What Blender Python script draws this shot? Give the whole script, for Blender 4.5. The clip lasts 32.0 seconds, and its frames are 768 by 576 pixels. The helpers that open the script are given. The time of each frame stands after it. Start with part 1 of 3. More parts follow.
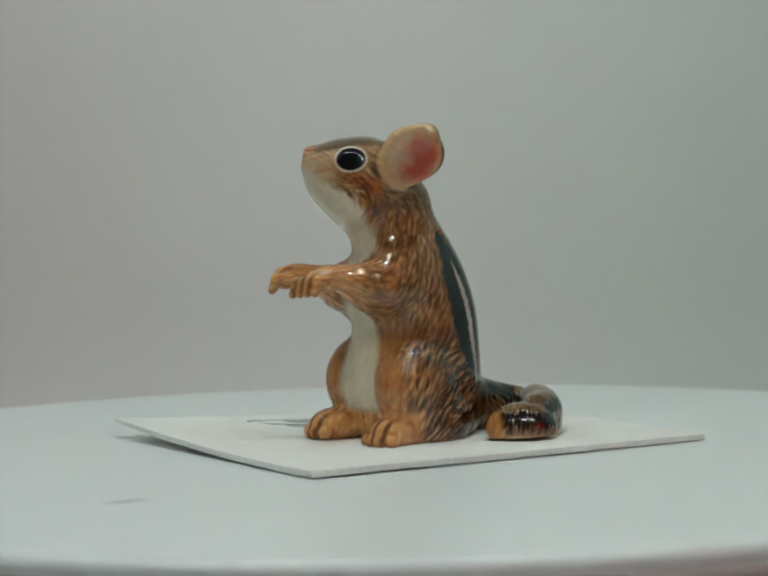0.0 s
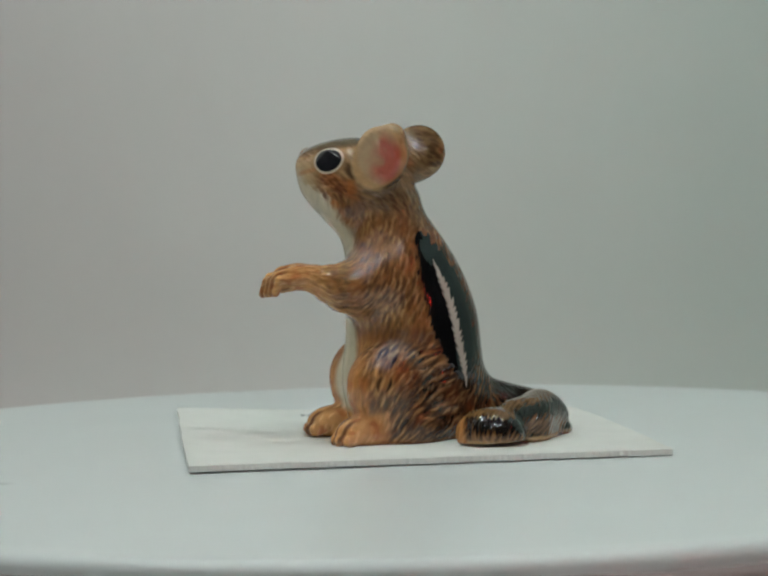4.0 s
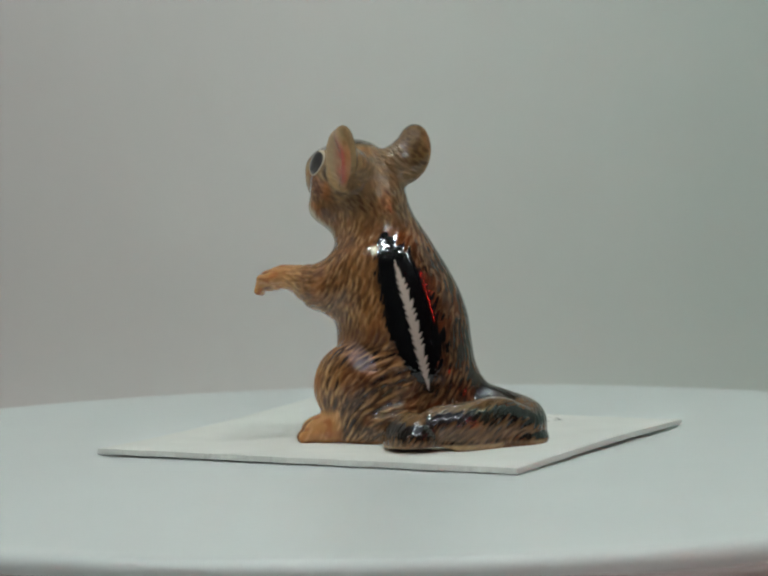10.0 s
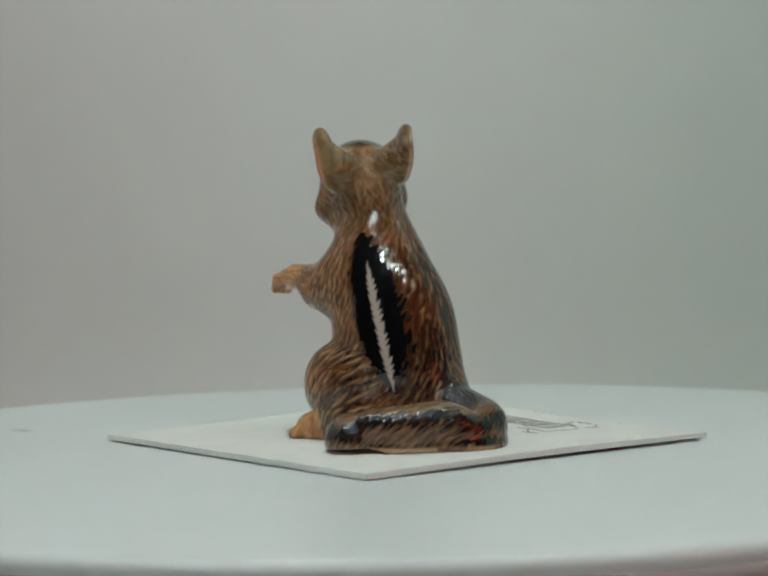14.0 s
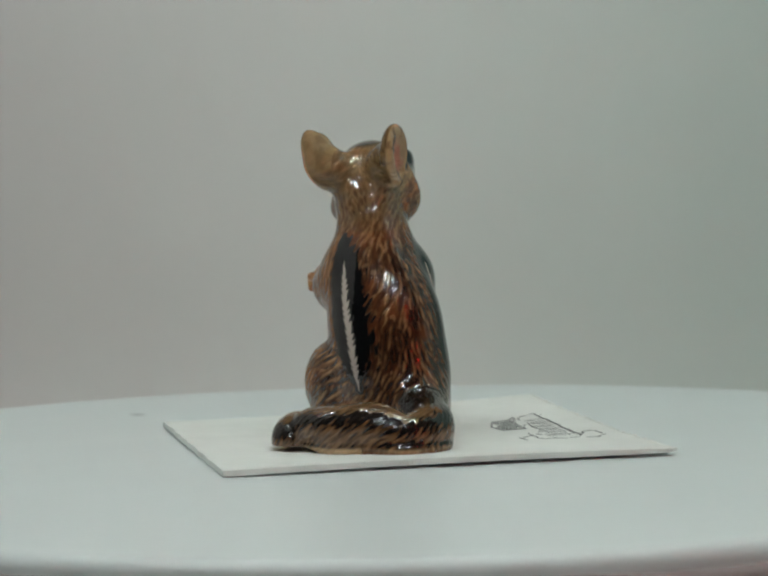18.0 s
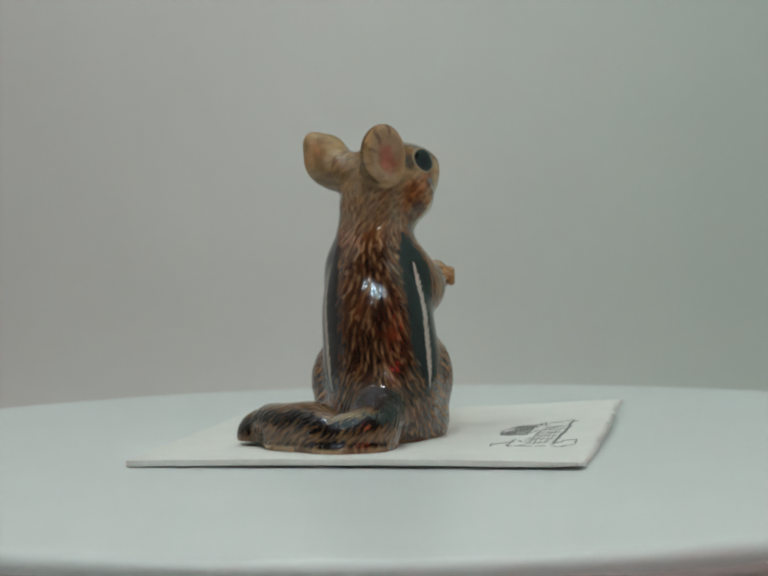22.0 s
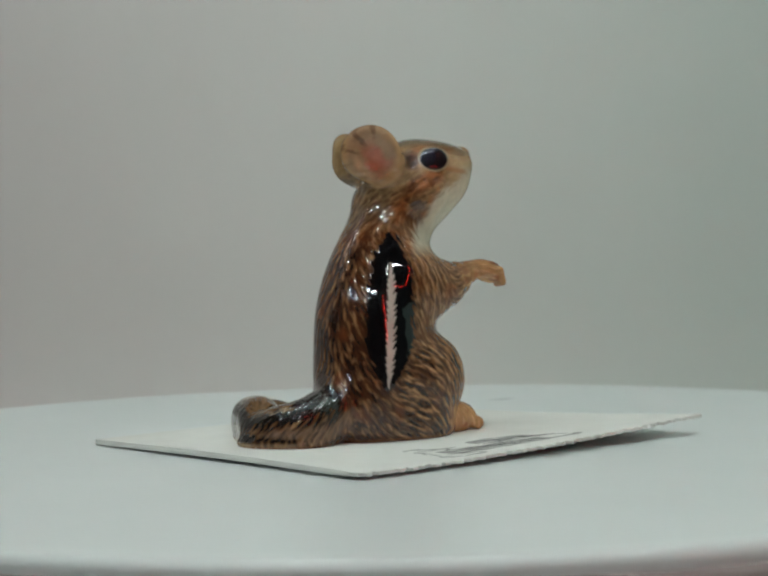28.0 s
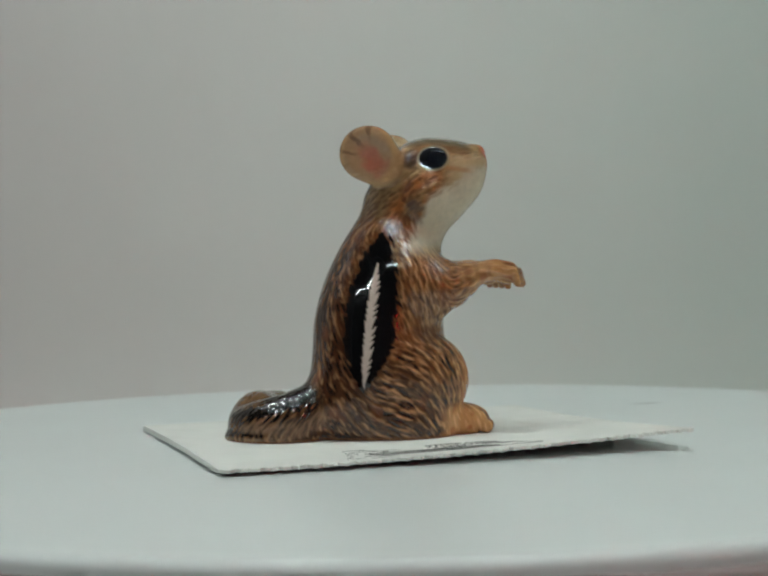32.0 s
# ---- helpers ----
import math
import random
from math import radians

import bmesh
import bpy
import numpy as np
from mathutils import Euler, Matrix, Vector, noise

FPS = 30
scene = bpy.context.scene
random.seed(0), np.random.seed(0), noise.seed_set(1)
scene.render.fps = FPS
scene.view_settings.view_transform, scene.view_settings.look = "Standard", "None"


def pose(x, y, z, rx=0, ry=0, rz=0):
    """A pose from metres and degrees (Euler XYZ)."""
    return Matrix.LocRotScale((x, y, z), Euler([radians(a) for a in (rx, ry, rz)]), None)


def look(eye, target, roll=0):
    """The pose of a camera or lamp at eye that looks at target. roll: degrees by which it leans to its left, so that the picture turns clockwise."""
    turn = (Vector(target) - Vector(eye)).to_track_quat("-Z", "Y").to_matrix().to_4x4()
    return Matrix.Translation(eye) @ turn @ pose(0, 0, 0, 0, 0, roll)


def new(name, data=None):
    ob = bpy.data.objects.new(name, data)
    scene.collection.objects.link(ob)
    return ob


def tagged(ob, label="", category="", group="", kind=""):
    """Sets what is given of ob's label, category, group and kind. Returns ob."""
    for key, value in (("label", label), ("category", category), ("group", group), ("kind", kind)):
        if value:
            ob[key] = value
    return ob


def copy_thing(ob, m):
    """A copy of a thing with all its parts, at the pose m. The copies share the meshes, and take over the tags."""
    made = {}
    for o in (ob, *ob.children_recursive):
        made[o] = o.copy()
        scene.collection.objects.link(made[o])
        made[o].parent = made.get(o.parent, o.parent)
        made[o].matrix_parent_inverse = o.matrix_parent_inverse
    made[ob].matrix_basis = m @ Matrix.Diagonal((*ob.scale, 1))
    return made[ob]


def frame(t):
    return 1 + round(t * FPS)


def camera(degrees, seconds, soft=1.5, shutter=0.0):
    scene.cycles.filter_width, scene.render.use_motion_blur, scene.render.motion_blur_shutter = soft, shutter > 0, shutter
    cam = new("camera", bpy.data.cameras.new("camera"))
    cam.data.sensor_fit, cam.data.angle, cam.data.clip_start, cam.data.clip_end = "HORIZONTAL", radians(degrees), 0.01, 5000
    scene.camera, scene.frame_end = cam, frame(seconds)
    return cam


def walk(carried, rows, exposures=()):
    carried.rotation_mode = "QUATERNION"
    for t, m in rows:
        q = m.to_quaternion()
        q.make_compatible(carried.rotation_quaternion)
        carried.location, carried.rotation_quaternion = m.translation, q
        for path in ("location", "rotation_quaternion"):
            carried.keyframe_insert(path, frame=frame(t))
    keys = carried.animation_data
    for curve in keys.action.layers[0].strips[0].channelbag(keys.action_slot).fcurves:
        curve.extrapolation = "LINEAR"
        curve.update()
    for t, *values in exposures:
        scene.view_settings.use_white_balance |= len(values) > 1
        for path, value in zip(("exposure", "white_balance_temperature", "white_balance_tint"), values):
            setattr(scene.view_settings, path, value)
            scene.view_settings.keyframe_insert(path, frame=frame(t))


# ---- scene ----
# Camera: a still macro shot across a small turntable. Lengths below are in millimetres, MM turns them into metres.
MM = 0.001
cam = camera(24.74, 32.0, soft=2.4)
cam.data.dof.use_dof = True
cam.data.dof.focus_distance = 0.194
cam.data.dof.aperture_fstop = 66.0
POSE = look((0, -0.2, 0.022615), (-0.001106, -0.0000711, 0.017405), -1.211)
walk(cam, [(0.0, POSE), (32.0, POSE)], exposures=[(0.0, 0.0), (32.0, 0.0)])

# World: dim room outside the box, whose front an added panel closes.
world = bpy.data.worlds.new("room")
scene.world = world
world.use_nodes = True
world.node_tree.nodes["Background"].inputs[0].default_value = (0.62, 0.70, 0.82, 1)
world.node_tree.nodes["Background"].inputs[1].default_value = 0.12
LED_POWER = 312.0

# Turn of the table, degrees, seconds by seconds.
TURN = [(0, 0.0), (4, -23.3), (8, -46.9), (12, -71.0), (16, -95.3), (20, -119.7), (24, -144.0), (28, -168.5), (32, -193.0)]
PLAY = {28: 0.13, 32: 0.42}              # sideways play of the platter late in the turn, millimetres


# ---------------------------------------------------------------- materials
def lin(r, g, b):
    out = []
    for v in (r, g, b):
        v /= 255.0
        out.append(v / 12.92 if v <= 0.04045 else ((v + 0.055) / 1.055) ** 2.4)
    return out


def material(name, colour, rough=0.5, metal=0.0, noise_scale=0.0, noise_amount=0.0, bump=0.0, bump_scale=0.0, coat=0.0):
    m = bpy.data.materials.new(name)
    m.use_nodes = True
    nt = m.node_tree
    b = nt.nodes["Principled BSDF"]
    b.inputs["Base Color"].default_value = (*colour, 1)
    b.inputs["Roughness"].default_value = rough
    b.inputs["Metallic"].default_value = metal
    b.inputs["Coat Weight"].default_value = coat
    co = nt.nodes.new("ShaderNodeTexCoord")
    if noise_scale:
        n = nt.nodes.new("ShaderNodeTexNoise")
        n.inputs["Scale"].default_value = noise_scale
        n.inputs["Detail"].default_value = 5
        nt.links.new(co.outputs["Object"], n.inputs["Vector"])
        mr = nt.nodes.new("ShaderNodeMapRange")
        mr.inputs[1].default_value, mr.inputs[2].default_value = 0.3, 0.7
        mr.inputs[3].default_value, mr.inputs[4].default_value = 1 - noise_amount, 1 + noise_amount
        nt.links.new(n.outputs["Fac"], mr.inputs[0])
        mx = nt.nodes.new("ShaderNodeMix")
        mx.data_type, mx.blend_type = "RGBA", "MULTIPLY"
        mx.inputs[0].default_value = 1
        mx.inputs[6].default_value = (*colour, 1)
        nt.links.new(mr.outputs[0], mx.inputs[7])
        nt.links.new(mx.outputs[2], b.inputs["Base Color"])
    if bump:
        n2 = nt.nodes.new("ShaderNodeTexNoise")
        n2.inputs["Scale"].default_value = bump_scale
        n2.inputs["Detail"].default_value = 4
        nt.links.new(co.outputs["Object"], n2.inputs["Vector"])
        bp = nt.nodes.new("ShaderNodeBump")
        bp.inputs["Strength"].default_value = bump
        bp.inputs["Distance"].default_value = 0.0002
        nt.links.new(n2.outputs["Fac"], bp.inputs["Height"])
        nt.links.new(bp.outputs[0], b.inputs["Normal"])
    return m


def glow(name, colour, strength):
    m = bpy.data.materials.new(name)
    m.use_nodes = True
    b = m.node_tree.nodes["Principled BSDF"]
    b.inputs["Base Color"].default_value = (*colour, 1)
    b.inputs["Emission Color"].default_value = (*colour, 1)
    b.inputs["Emission Strength"].default_value = strength
    return m


M_SWEEP = material("backdrop_vinyl", (0.772, 0.763, 0.737), 0.7, 0, 14, 0.02, 0.15, 900)
M_FRONT = material("added_black", (0.022, 0.023, 0.025), 0.85, 0, 60, 0.1, 0.1, 900)
M_DARK = material("dark_lining", (0.10, 0.10, 0.105), 0.7, 0, 20, 0.1, 0.1, 500)
M_SIDE = material("grey_lining", (0.45, 0.61, 0.57), 0.7, 0, 20, 0.06, 0.1, 500)
M_LEFT = material("warm_grey_lining", (0.62, 0.585, 0.575), 0.7, 0, 20, 0.05, 0.1, 500)
M_BOX = material("light_box_lining", (0.82, 0.79, 0.79), 0.6, 0, 20, 0.03, 0.1, 500)
M_DISC = material("white_plastic", (0.737, 0.782, 0.78), 0.32, 0, 60, 0.015, 0.06, 1500)


def painted_light_tint(m, left, right, reach):
    """Puts the light's change of tint across the sheet's width into its colour."""
    nt = m.node_tree
    b = nt.nodes["Principled BSDF"]
    src = b.inputs["Base Color"].links[0].from_socket
    co = nt.nodes.new("ShaderNodeTexCoord")
    sep = nt.nodes.new("ShaderNodeSeparateXYZ")
    nt.links.new(co.outputs["Object"], sep.inputs[0])
    mr = nt.nodes.new("ShaderNodeMapRange")
    mr.inputs[1].default_value, mr.inputs[2].default_value = -reach, reach
    nt.links.new(sep.outputs[0], mr.inputs[0])
    tint = nt.nodes.new("ShaderNodeMix")
    tint.data_type = "RGBA"
    tint.inputs[6].default_value = (*left, 1)
    tint.inputs[7].default_value = (*right, 1)
    nt.links.new(mr.outputs[0], tint.inputs[0])
    mx = nt.nodes.new("ShaderNodeMix")
    mx.data_type, mx.blend_type = "RGBA", "MULTIPLY"
    mx.inputs[0].default_value = 1
    nt.links.new(src, mx.inputs[6])
    nt.links.new(tint.outputs[2], mx.inputs[7])
    nt.links.new(mx.outputs[2], b.inputs["Base Color"])


# warm light at the left and greenish at the right, painted into the vinyl
painted_light_tint(M_SWEEP, (1.0, 0.97, 0.985), (0.955, 1.0, 0.99), 0.1)


def smudge(m, x, y, rx, ry, turn, amount):
    """A faint grey scuff on the platter at a place of its own."""
    nt = m.node_tree
    b = nt.nodes["Principled BSDF"]
    src = b.inputs["Base Color"].links[0].from_socket
    co = nt.nodes.new("ShaderNodeTexCoord")
    mp = nt.nodes.new("ShaderNodeMapping")
    mp.vector_type = "TEXTURE"
    mp.inputs["Location"].default_value = (x, y, 0)
    mp.inputs["Rotation"].default_value = (0, 0, turn)
    mp.inputs["Scale"].default_value = (rx, ry, 0.01)
    nt.links.new(co.outputs["Object"], mp.inputs["Vector"])
    gr = nt.nodes.new("ShaderNodeTexGradient")
    gr.gradient_type = "SPHERICAL"
    nt.links.new(mp.outputs[0], gr.inputs[0])
    n = nt.nodes.new("ShaderNodeTexNoise")
    n.inputs["Scale"].default_value = 700
    nt.links.new(co.outputs["Object"], n.inputs["Vector"])
    mu = nt.nodes.new("ShaderNodeMath")
    mu.operation = "MULTIPLY"
    nt.links.new(gr.outputs["Fac"], mu.inputs[0])
    nt.links.new(n.outputs["Fac"], mu.inputs[1])
    sc = nt.nodes.new("ShaderNodeMath")
    sc.operation, sc.use_clamp = "MULTIPLY", True
    sc.inputs[1].default_value = amount
    nt.links.new(mu.outputs[0], sc.inputs[0])
    mx = nt.nodes.new("ShaderNodeMix")
    mx.data_type = "RGBA"
    mx.inputs[7].default_value = (0.20, 0.21, 0.21, 1)
    nt.links.new(sc.outputs[0], mx.inputs[0])
    nt.links.new(src, mx.inputs[6])
    nt.links.new(mx.outputs[2], b.inputs["Base Color"])


smudge(M_DISC, -0.0242, -0.0444, 0.0030, 0.0014, 0.55, 1.3)
M_BASE = material("grey_plastic", (0.42, 0.36, 0.35), 0.5, 0, 60, 0.05, 0.1, 1200)
M_RIM = material("rim_pinkish_grey", (0.30, 0.245, 0.24), 0.6, 0, 80, 0.08, 0.1, 900)
M_CARD = material("white_card", (0.795, 0.805, 0.77), 0.75, 0, 180, 0.03, 0.35, 3500)
M_INK = material("dark_ink", (0.13, 0.135, 0.13), 0.6, 0, 900, 0.5)
M_LED = glow("white_led", (0.912, 1.0, 0.962), LED_POWER)
M_PCB = material("led_board", (0.72, 0.72, 0.70), 0.5, 0, 90, 0.05)
M_RED = glow("red_indicator", (1.0, 0.03, 0.02), 28.0)


def glaze_material():
    m = bpy.data.materials.new("painted_glaze")
    m.use_nodes = True
    nt = m.node_tree
    b = nt.nodes["Principled BSDF"]
    at = nt.nodes.new("ShaderNodeAttribute")
    at.attribute_name = "paint"
    co = nt.nodes.new("ShaderNodeTexCoord")
    n = nt.nodes.new("ShaderNodeTexNoise")
    n.inputs["Scale"].default_value = 1400
    n.inputs["Detail"].default_value = 4
    nt.links.new(co.outputs["Object"], n.inputs["Vector"])
    mr = nt.nodes.new("ShaderNodeMapRange")
    mr.inputs[1].default_value, mr.inputs[2].default_value = 0.3, 0.7
    mr.inputs[3].default_value, mr.inputs[4].default_value = 0.93, 1.07
    nt.links.new(n.outputs["Fac"], mr.inputs[0])
    mx = nt.nodes.new("ShaderNodeMix")
    mx.data_type, mx.blend_type = "RGBA", "MULTIPLY"
    mx.inputs[0].default_value = 1
    nt.links.new(at.outputs["Color"], mx.inputs[6])
    nt.links.new(mr.outputs[0], mx.inputs[7])
    nt.links.new(mx.outputs[2], b.inputs["Base Color"])
    n2 = nt.nodes.new("ShaderNodeAttribute")
    n2.attribute_name = "strands"
    bp = nt.nodes.new("ShaderNodeBump")
    bp.inputs["Strength"].default_value = 0.9
    bp.inputs["Distance"].default_value = 0.00006
    bp.invert = True
    nt.links.new(n2.outputs["Fac"], bp.inputs["Height"])
    nt.links.new(bp.outputs[0], b.inputs["Normal"])
    # the glaze follows the carved strands softly and pools unevenly over them
    pool = nt.nodes.new("ShaderNodeTexNoise")
    pool.inputs["Scale"].default_value = 1100
    pool.inputs["Detail"].default_value = 1
    nt.links.new(co.outputs["Object"], pool.inputs["Vector"])
    swell = nt.nodes.new("ShaderNodeBump")
    swell.inputs["Strength"].default_value = 1.0
    swell.inputs["Distance"].default_value = 0.00003
    nt.links.new(pool.outputs["Fac"], swell.inputs["Height"])
    ripple = nt.nodes.new("ShaderNodeBump")
    ripple.inputs["Strength"].default_value = 0.5
    ripple.inputs["Distance"].default_value = 0.000022
    ripple.invert = True
    nt.links.new(n2.outputs["Fac"], ripple.inputs["Height"])
    nt.links.new(swell.outputs[0], ripple.inputs["Normal"])
    nt.links.new(ripple.outputs[0], b.inputs["Coat Normal"])
    b.inputs["Roughness"].default_value = 0.30
    b.inputs["Specular IOR Level"].default_value = 0.0
    b.inputs["Coat Weight"].default_value = 1.0
    b.inputs["Coat Roughness"].default_value = 0.012
    b.inputs["Coat IOR"].default_value = 1.62
    return m


M_GLAZE = glaze_material()


# ---------------------------------------------------------------- mesh helpers
def mesh_of(name, bm, mat, smooth=False):
    me = bpy.data.meshes.new(name)
    bmesh.ops.recalc_face_normals(bm, faces=bm.faces)
    bm.to_mesh(me)
    bm.free()
    me.materials.append(mat)
    if smooth:
        me.polygons.foreach_set("use_smooth", [True] * len(me.polygons))
    return me


def part(name, bm, mat, parent, label="", smooth=False):
    ob = new(name, mesh_of(name, bm, mat, smooth))
    ob.parent = parent
    if label:
        tagged(ob, label)
    return ob


def box_bm(x0, y0, z0, x1, y1, z1, bevel=0.0):
    bm = bmesh.new()
    bmesh.ops.create_cube(bm, size=1)
    for v in bm.verts:
        v.co = Vector(((x0 + x1) / 2 + v.co.x * (x1 - x0), (y0 + y1) / 2 + v.co.y * (y1 - y0), (z0 + z1) / 2 + v.co.z * (z1 - z0)))
    if bevel:
        bmesh.ops.bevel(bm, geom=bm.edges[:], offset=bevel, segments=2, affect="EDGES")
    return bm


def lathe_bm(profile, n=160):
    """Solid of revolution about z from (radius, z) pairs, closed on the axis."""
    bm = bmesh.new()
    rings = []
    for r, z in profile:
        if r < 1e-9:
            rings.append([bm.verts.new((0, 0, z))])
        else:
            rings.append([bm.verts.new((r * math.cos(2 * math.pi * k / n), r * math.sin(2 * math.pi * k / n), z)) for k in range(n)])
    for a, b in zip(rings, rings[1:]):
        for k in range(n):
            k2 = (k + 1) % n
            if len(a) == 1:
                bm.faces.new((a[0], b[k], b[k2]))
            elif len(b) == 1:
                bm.faces.new((a[k], b[0], a[k2]))
            else:
                bm.faces.new((a[k], b[k], b[k2], a[k2]))
    return bm


# ---------------------------------------------------------------- light box
BLACK_FROM = -0.06                             # the box's sides end here, added black panels go on to the front
BX, BY0, BY1, BZ0, BZ1 = 0.21, -0.34, 0.25, -0.062, 0.33


def sweep():
    """Vinyl sheet: floor, a wide curve and the back, one strip with thickness."""
    pts = [(BY0, BZ0)]
    rad = 0.07
    cy, cz = BY1 - rad - 0.004, BZ0 + rad
    for k in range(17):
        a = math.pi / 2 * k / 16
        pts.append((cy + rad * math.sin(a), cz - rad * math.cos(a)))
    pts.append((cy + rad, BZ1 - 0.004))
    bm = bmesh.new()
    rows = []
    for i, (y, z) in enumerate(pts):
        p, q = pts[max(i - 1, 0)], pts[min(i + 1, len(pts) - 1)]
        dy, dz = q[0] - p[0], q[1] - p[1]
        l = math.hypot(dy, dz)
        ny, nz = dz / l * 0.0008, -dy / l * 0.0008
        rows.append([bm.verts.new((sx * (BX - 0.004), y + s * ny, z + s * nz)) for sx in (-1, 1) for s in (0, 1)])
    for a, b in zip(rows, rows[1:]):
        for i, j in ((0, 2), (2, 3), (3, 1), (1, 0)):
            bm.faces.new((a[i], a[j], b[j], b[i]))
    bm.faces.new((rows[0][0], rows[0][2], rows[0][3], rows[0][1]))
    bm.faces.new((rows[-1][0], rows[-1][2], rows[-1][3], rows[-1][1]))
    ob = new("backdrop", mesh_of("backdrop", bm, M_SWEEP, True))
    tagged(ob, "matte light grey vinyl backdrop sheet curving up behind", "backdrop", kind="structure")


def light_box():
    t = 0.004
    # black side panels and front wall are unseen, added to keep reflections dark
    for name, b in (("floor", (-BX, BY0, BZ0 - 0.001 - t, BX, BY1, BZ0 - 0.001)),
                    ("wall_back", (-BX, BY1, BZ0 - 0.005, BX, BY1 + t, BZ1)),
                    ("wall_front", (-BX - t, BY0 - t, BZ0 - 0.005, BX + t, BY0, BZ1)),
                    ("wall_left", (-BX - t, BLACK_FROM + 0.02, BZ0 - 0.005, -BX, BY1 + t, BZ1)),
                    ("flap_left", (-BX - t, BY0, BZ0 - 0.005, -BX, BLACK_FROM + 0.02, BZ1)),
                    ("flap_right", (BX, BY0, BZ0 - 0.005, BX + t, BLACK_FROM, BZ1)),
                    ("wall_right", (BX, BLACK_FROM, BZ0 - 0.005, BX + t, BY1 + t, BZ1)),
                    ("ceiling", (-BX - t, BY0, BZ1, BX + t, BY1 + t, BZ1 + t))):
        ob = new(name, mesh_of(name, box_bm(*b), {"ceiling": M_DARK, "wall_front": M_FRONT, "flap_left": M_FRONT, "flap_right": M_FRONT, "wall_right": M_SIDE, "wall_left": M_LEFT}.get(name, M_BOX)))
        tagged(ob, "plain lining panel of a small light box, the black front ones added unseen", name.split("_")[0], kind="structure")


def led_strip():
    strip = tagged(new("led_strip"), "white LED strip with a row of bright diodes under the ceiling", "light", "LED strips")
    n = 30
    part("circuit_board", box_bm(-0.185, -0.005, -0.0012, 0.185, 0.005, 0), M_PCB, strip)
    me = mesh_of("led", box_bm(-0.0018, -0.0022, -0.0016, 0.0018, 0.0022, 0, 0.0003), M_LED)
    for k in range(n):
        ob = new("led", me)
        ob.parent = strip
        ob.location = (-0.18 + 0.36 * k / (n - 1), 0, -0.0012)
    return strip


def indicator():
    ind = tagged(new("indicator_lamp"), "slim upright red indicator lamp on the added black panel at the right", "indicator light")
    part("lens", box_bm(-0.0012, -0.0009, -0.095, 0.0012, 0.0009, 0.095, 0.0004), M_RED, ind)
    part("bezel", box_bm(0.0012, -0.003, -0.101, 0.0034, 0.003, 0.101, 0.0006), M_BASE, ind)
    ind.location = (BX - 0.0034, -0.24, 0.145)


sweep()
light_box()
LS = led_strip()
LS.location = (-0.02, -0.03, BZ1)
LS2 = copy_thing(LS, pose(-0.02, -0.322, BZ1))
indicator()

# ---------------------------------------------------------------- turntable
DISC_R = 0.0761


def turntable():
    tt = tagged(new("turntable"), "white plastic display turntable with a round rotating platter", "turntable")
    e = 0.0011
    prof = [(0, 0.0)] + [(DISC_R - e, 0.0)]
    for k in range(1, 9):
        a = math.pi / 2 * k / 8
        prof.append((DISC_R - e + e * math.sin(a), -e + e * math.cos(a)))
    prof += [(DISC_R, -0.0075), (DISC_R - 0.001, -0.0085), (0, -0.0085)]
    platter = part("platter", lathe_bm(prof, 220), M_DISC, tt, "round white glossy plastic platter", True)
    rim = [(DISC_R - 0.002, -0.0016), (DISC_R + 0.0004, -0.0016), (DISC_R + 0.0009, -0.0022), (DISC_R + 0.0009, -0.0078),
           (DISC_R + 0.0003, -0.0084), (DISC_R - 0.002, -0.0084), (DISC_R - 0.002, -0.0016)]
    ring = part("rim_band", lathe_bm(rim, 220), M_RIM, platter, "pinkish grey band round the platter's edge", True)
    base = [(0, -0.010), (0.064, -0.010), (0.068, -0.014), (0.071, -0.058), (0.068, BZ0 + 0.0002), (0, BZ0 + 0.0002)]
    part("base", lathe_bm(base, 120), M_BASE, tt, "grey round base housing", True)
    part("spindle", lathe_bm([(0, -0.0082), (0.012, -0.0082), (0.012, -0.0105), (0, -0.0105)], 40), M_BASE, tt)
    return platter


PLATTER = turntable()

# ---------------------------------------------------------------- card
CARD = [Vector((-8.3, -33.1)), Vector((34.0, -7.1)), Vector((10.6, 33.3)), Vector((-33.4, 7.7))]   # corners A, D, C, B


def card_height(s, t):
    """Top of the card: flat under the figurine, lifted at the edges, the corner B curled up."""
    edge = max(abs(2 * s - 1), abs(2 * t - 1)) ** 5
    z = 0.45 + 0.19 * edge + 0.05 * math.sin(3.1 * s + 1) * t
    z += 0.45 * max(0.0, (1 - s) + (1 - t) - 1.55)
    z += 1.8 * max(0.0, (1 - s) + t - 1.05) ** 1.6
    z += 0.25 * max(0.0, s + t - 1.4) ** 1.5 + 0.25 * max(0.0, s - t - 0.5) ** 1.5
    z += 0.38 * s ** 5 * math.sin(math.pi * min(1.0, t * 0.92)) + 0.15 * (1 - t) ** 6 * math.sin(math.pi * s)
    return z


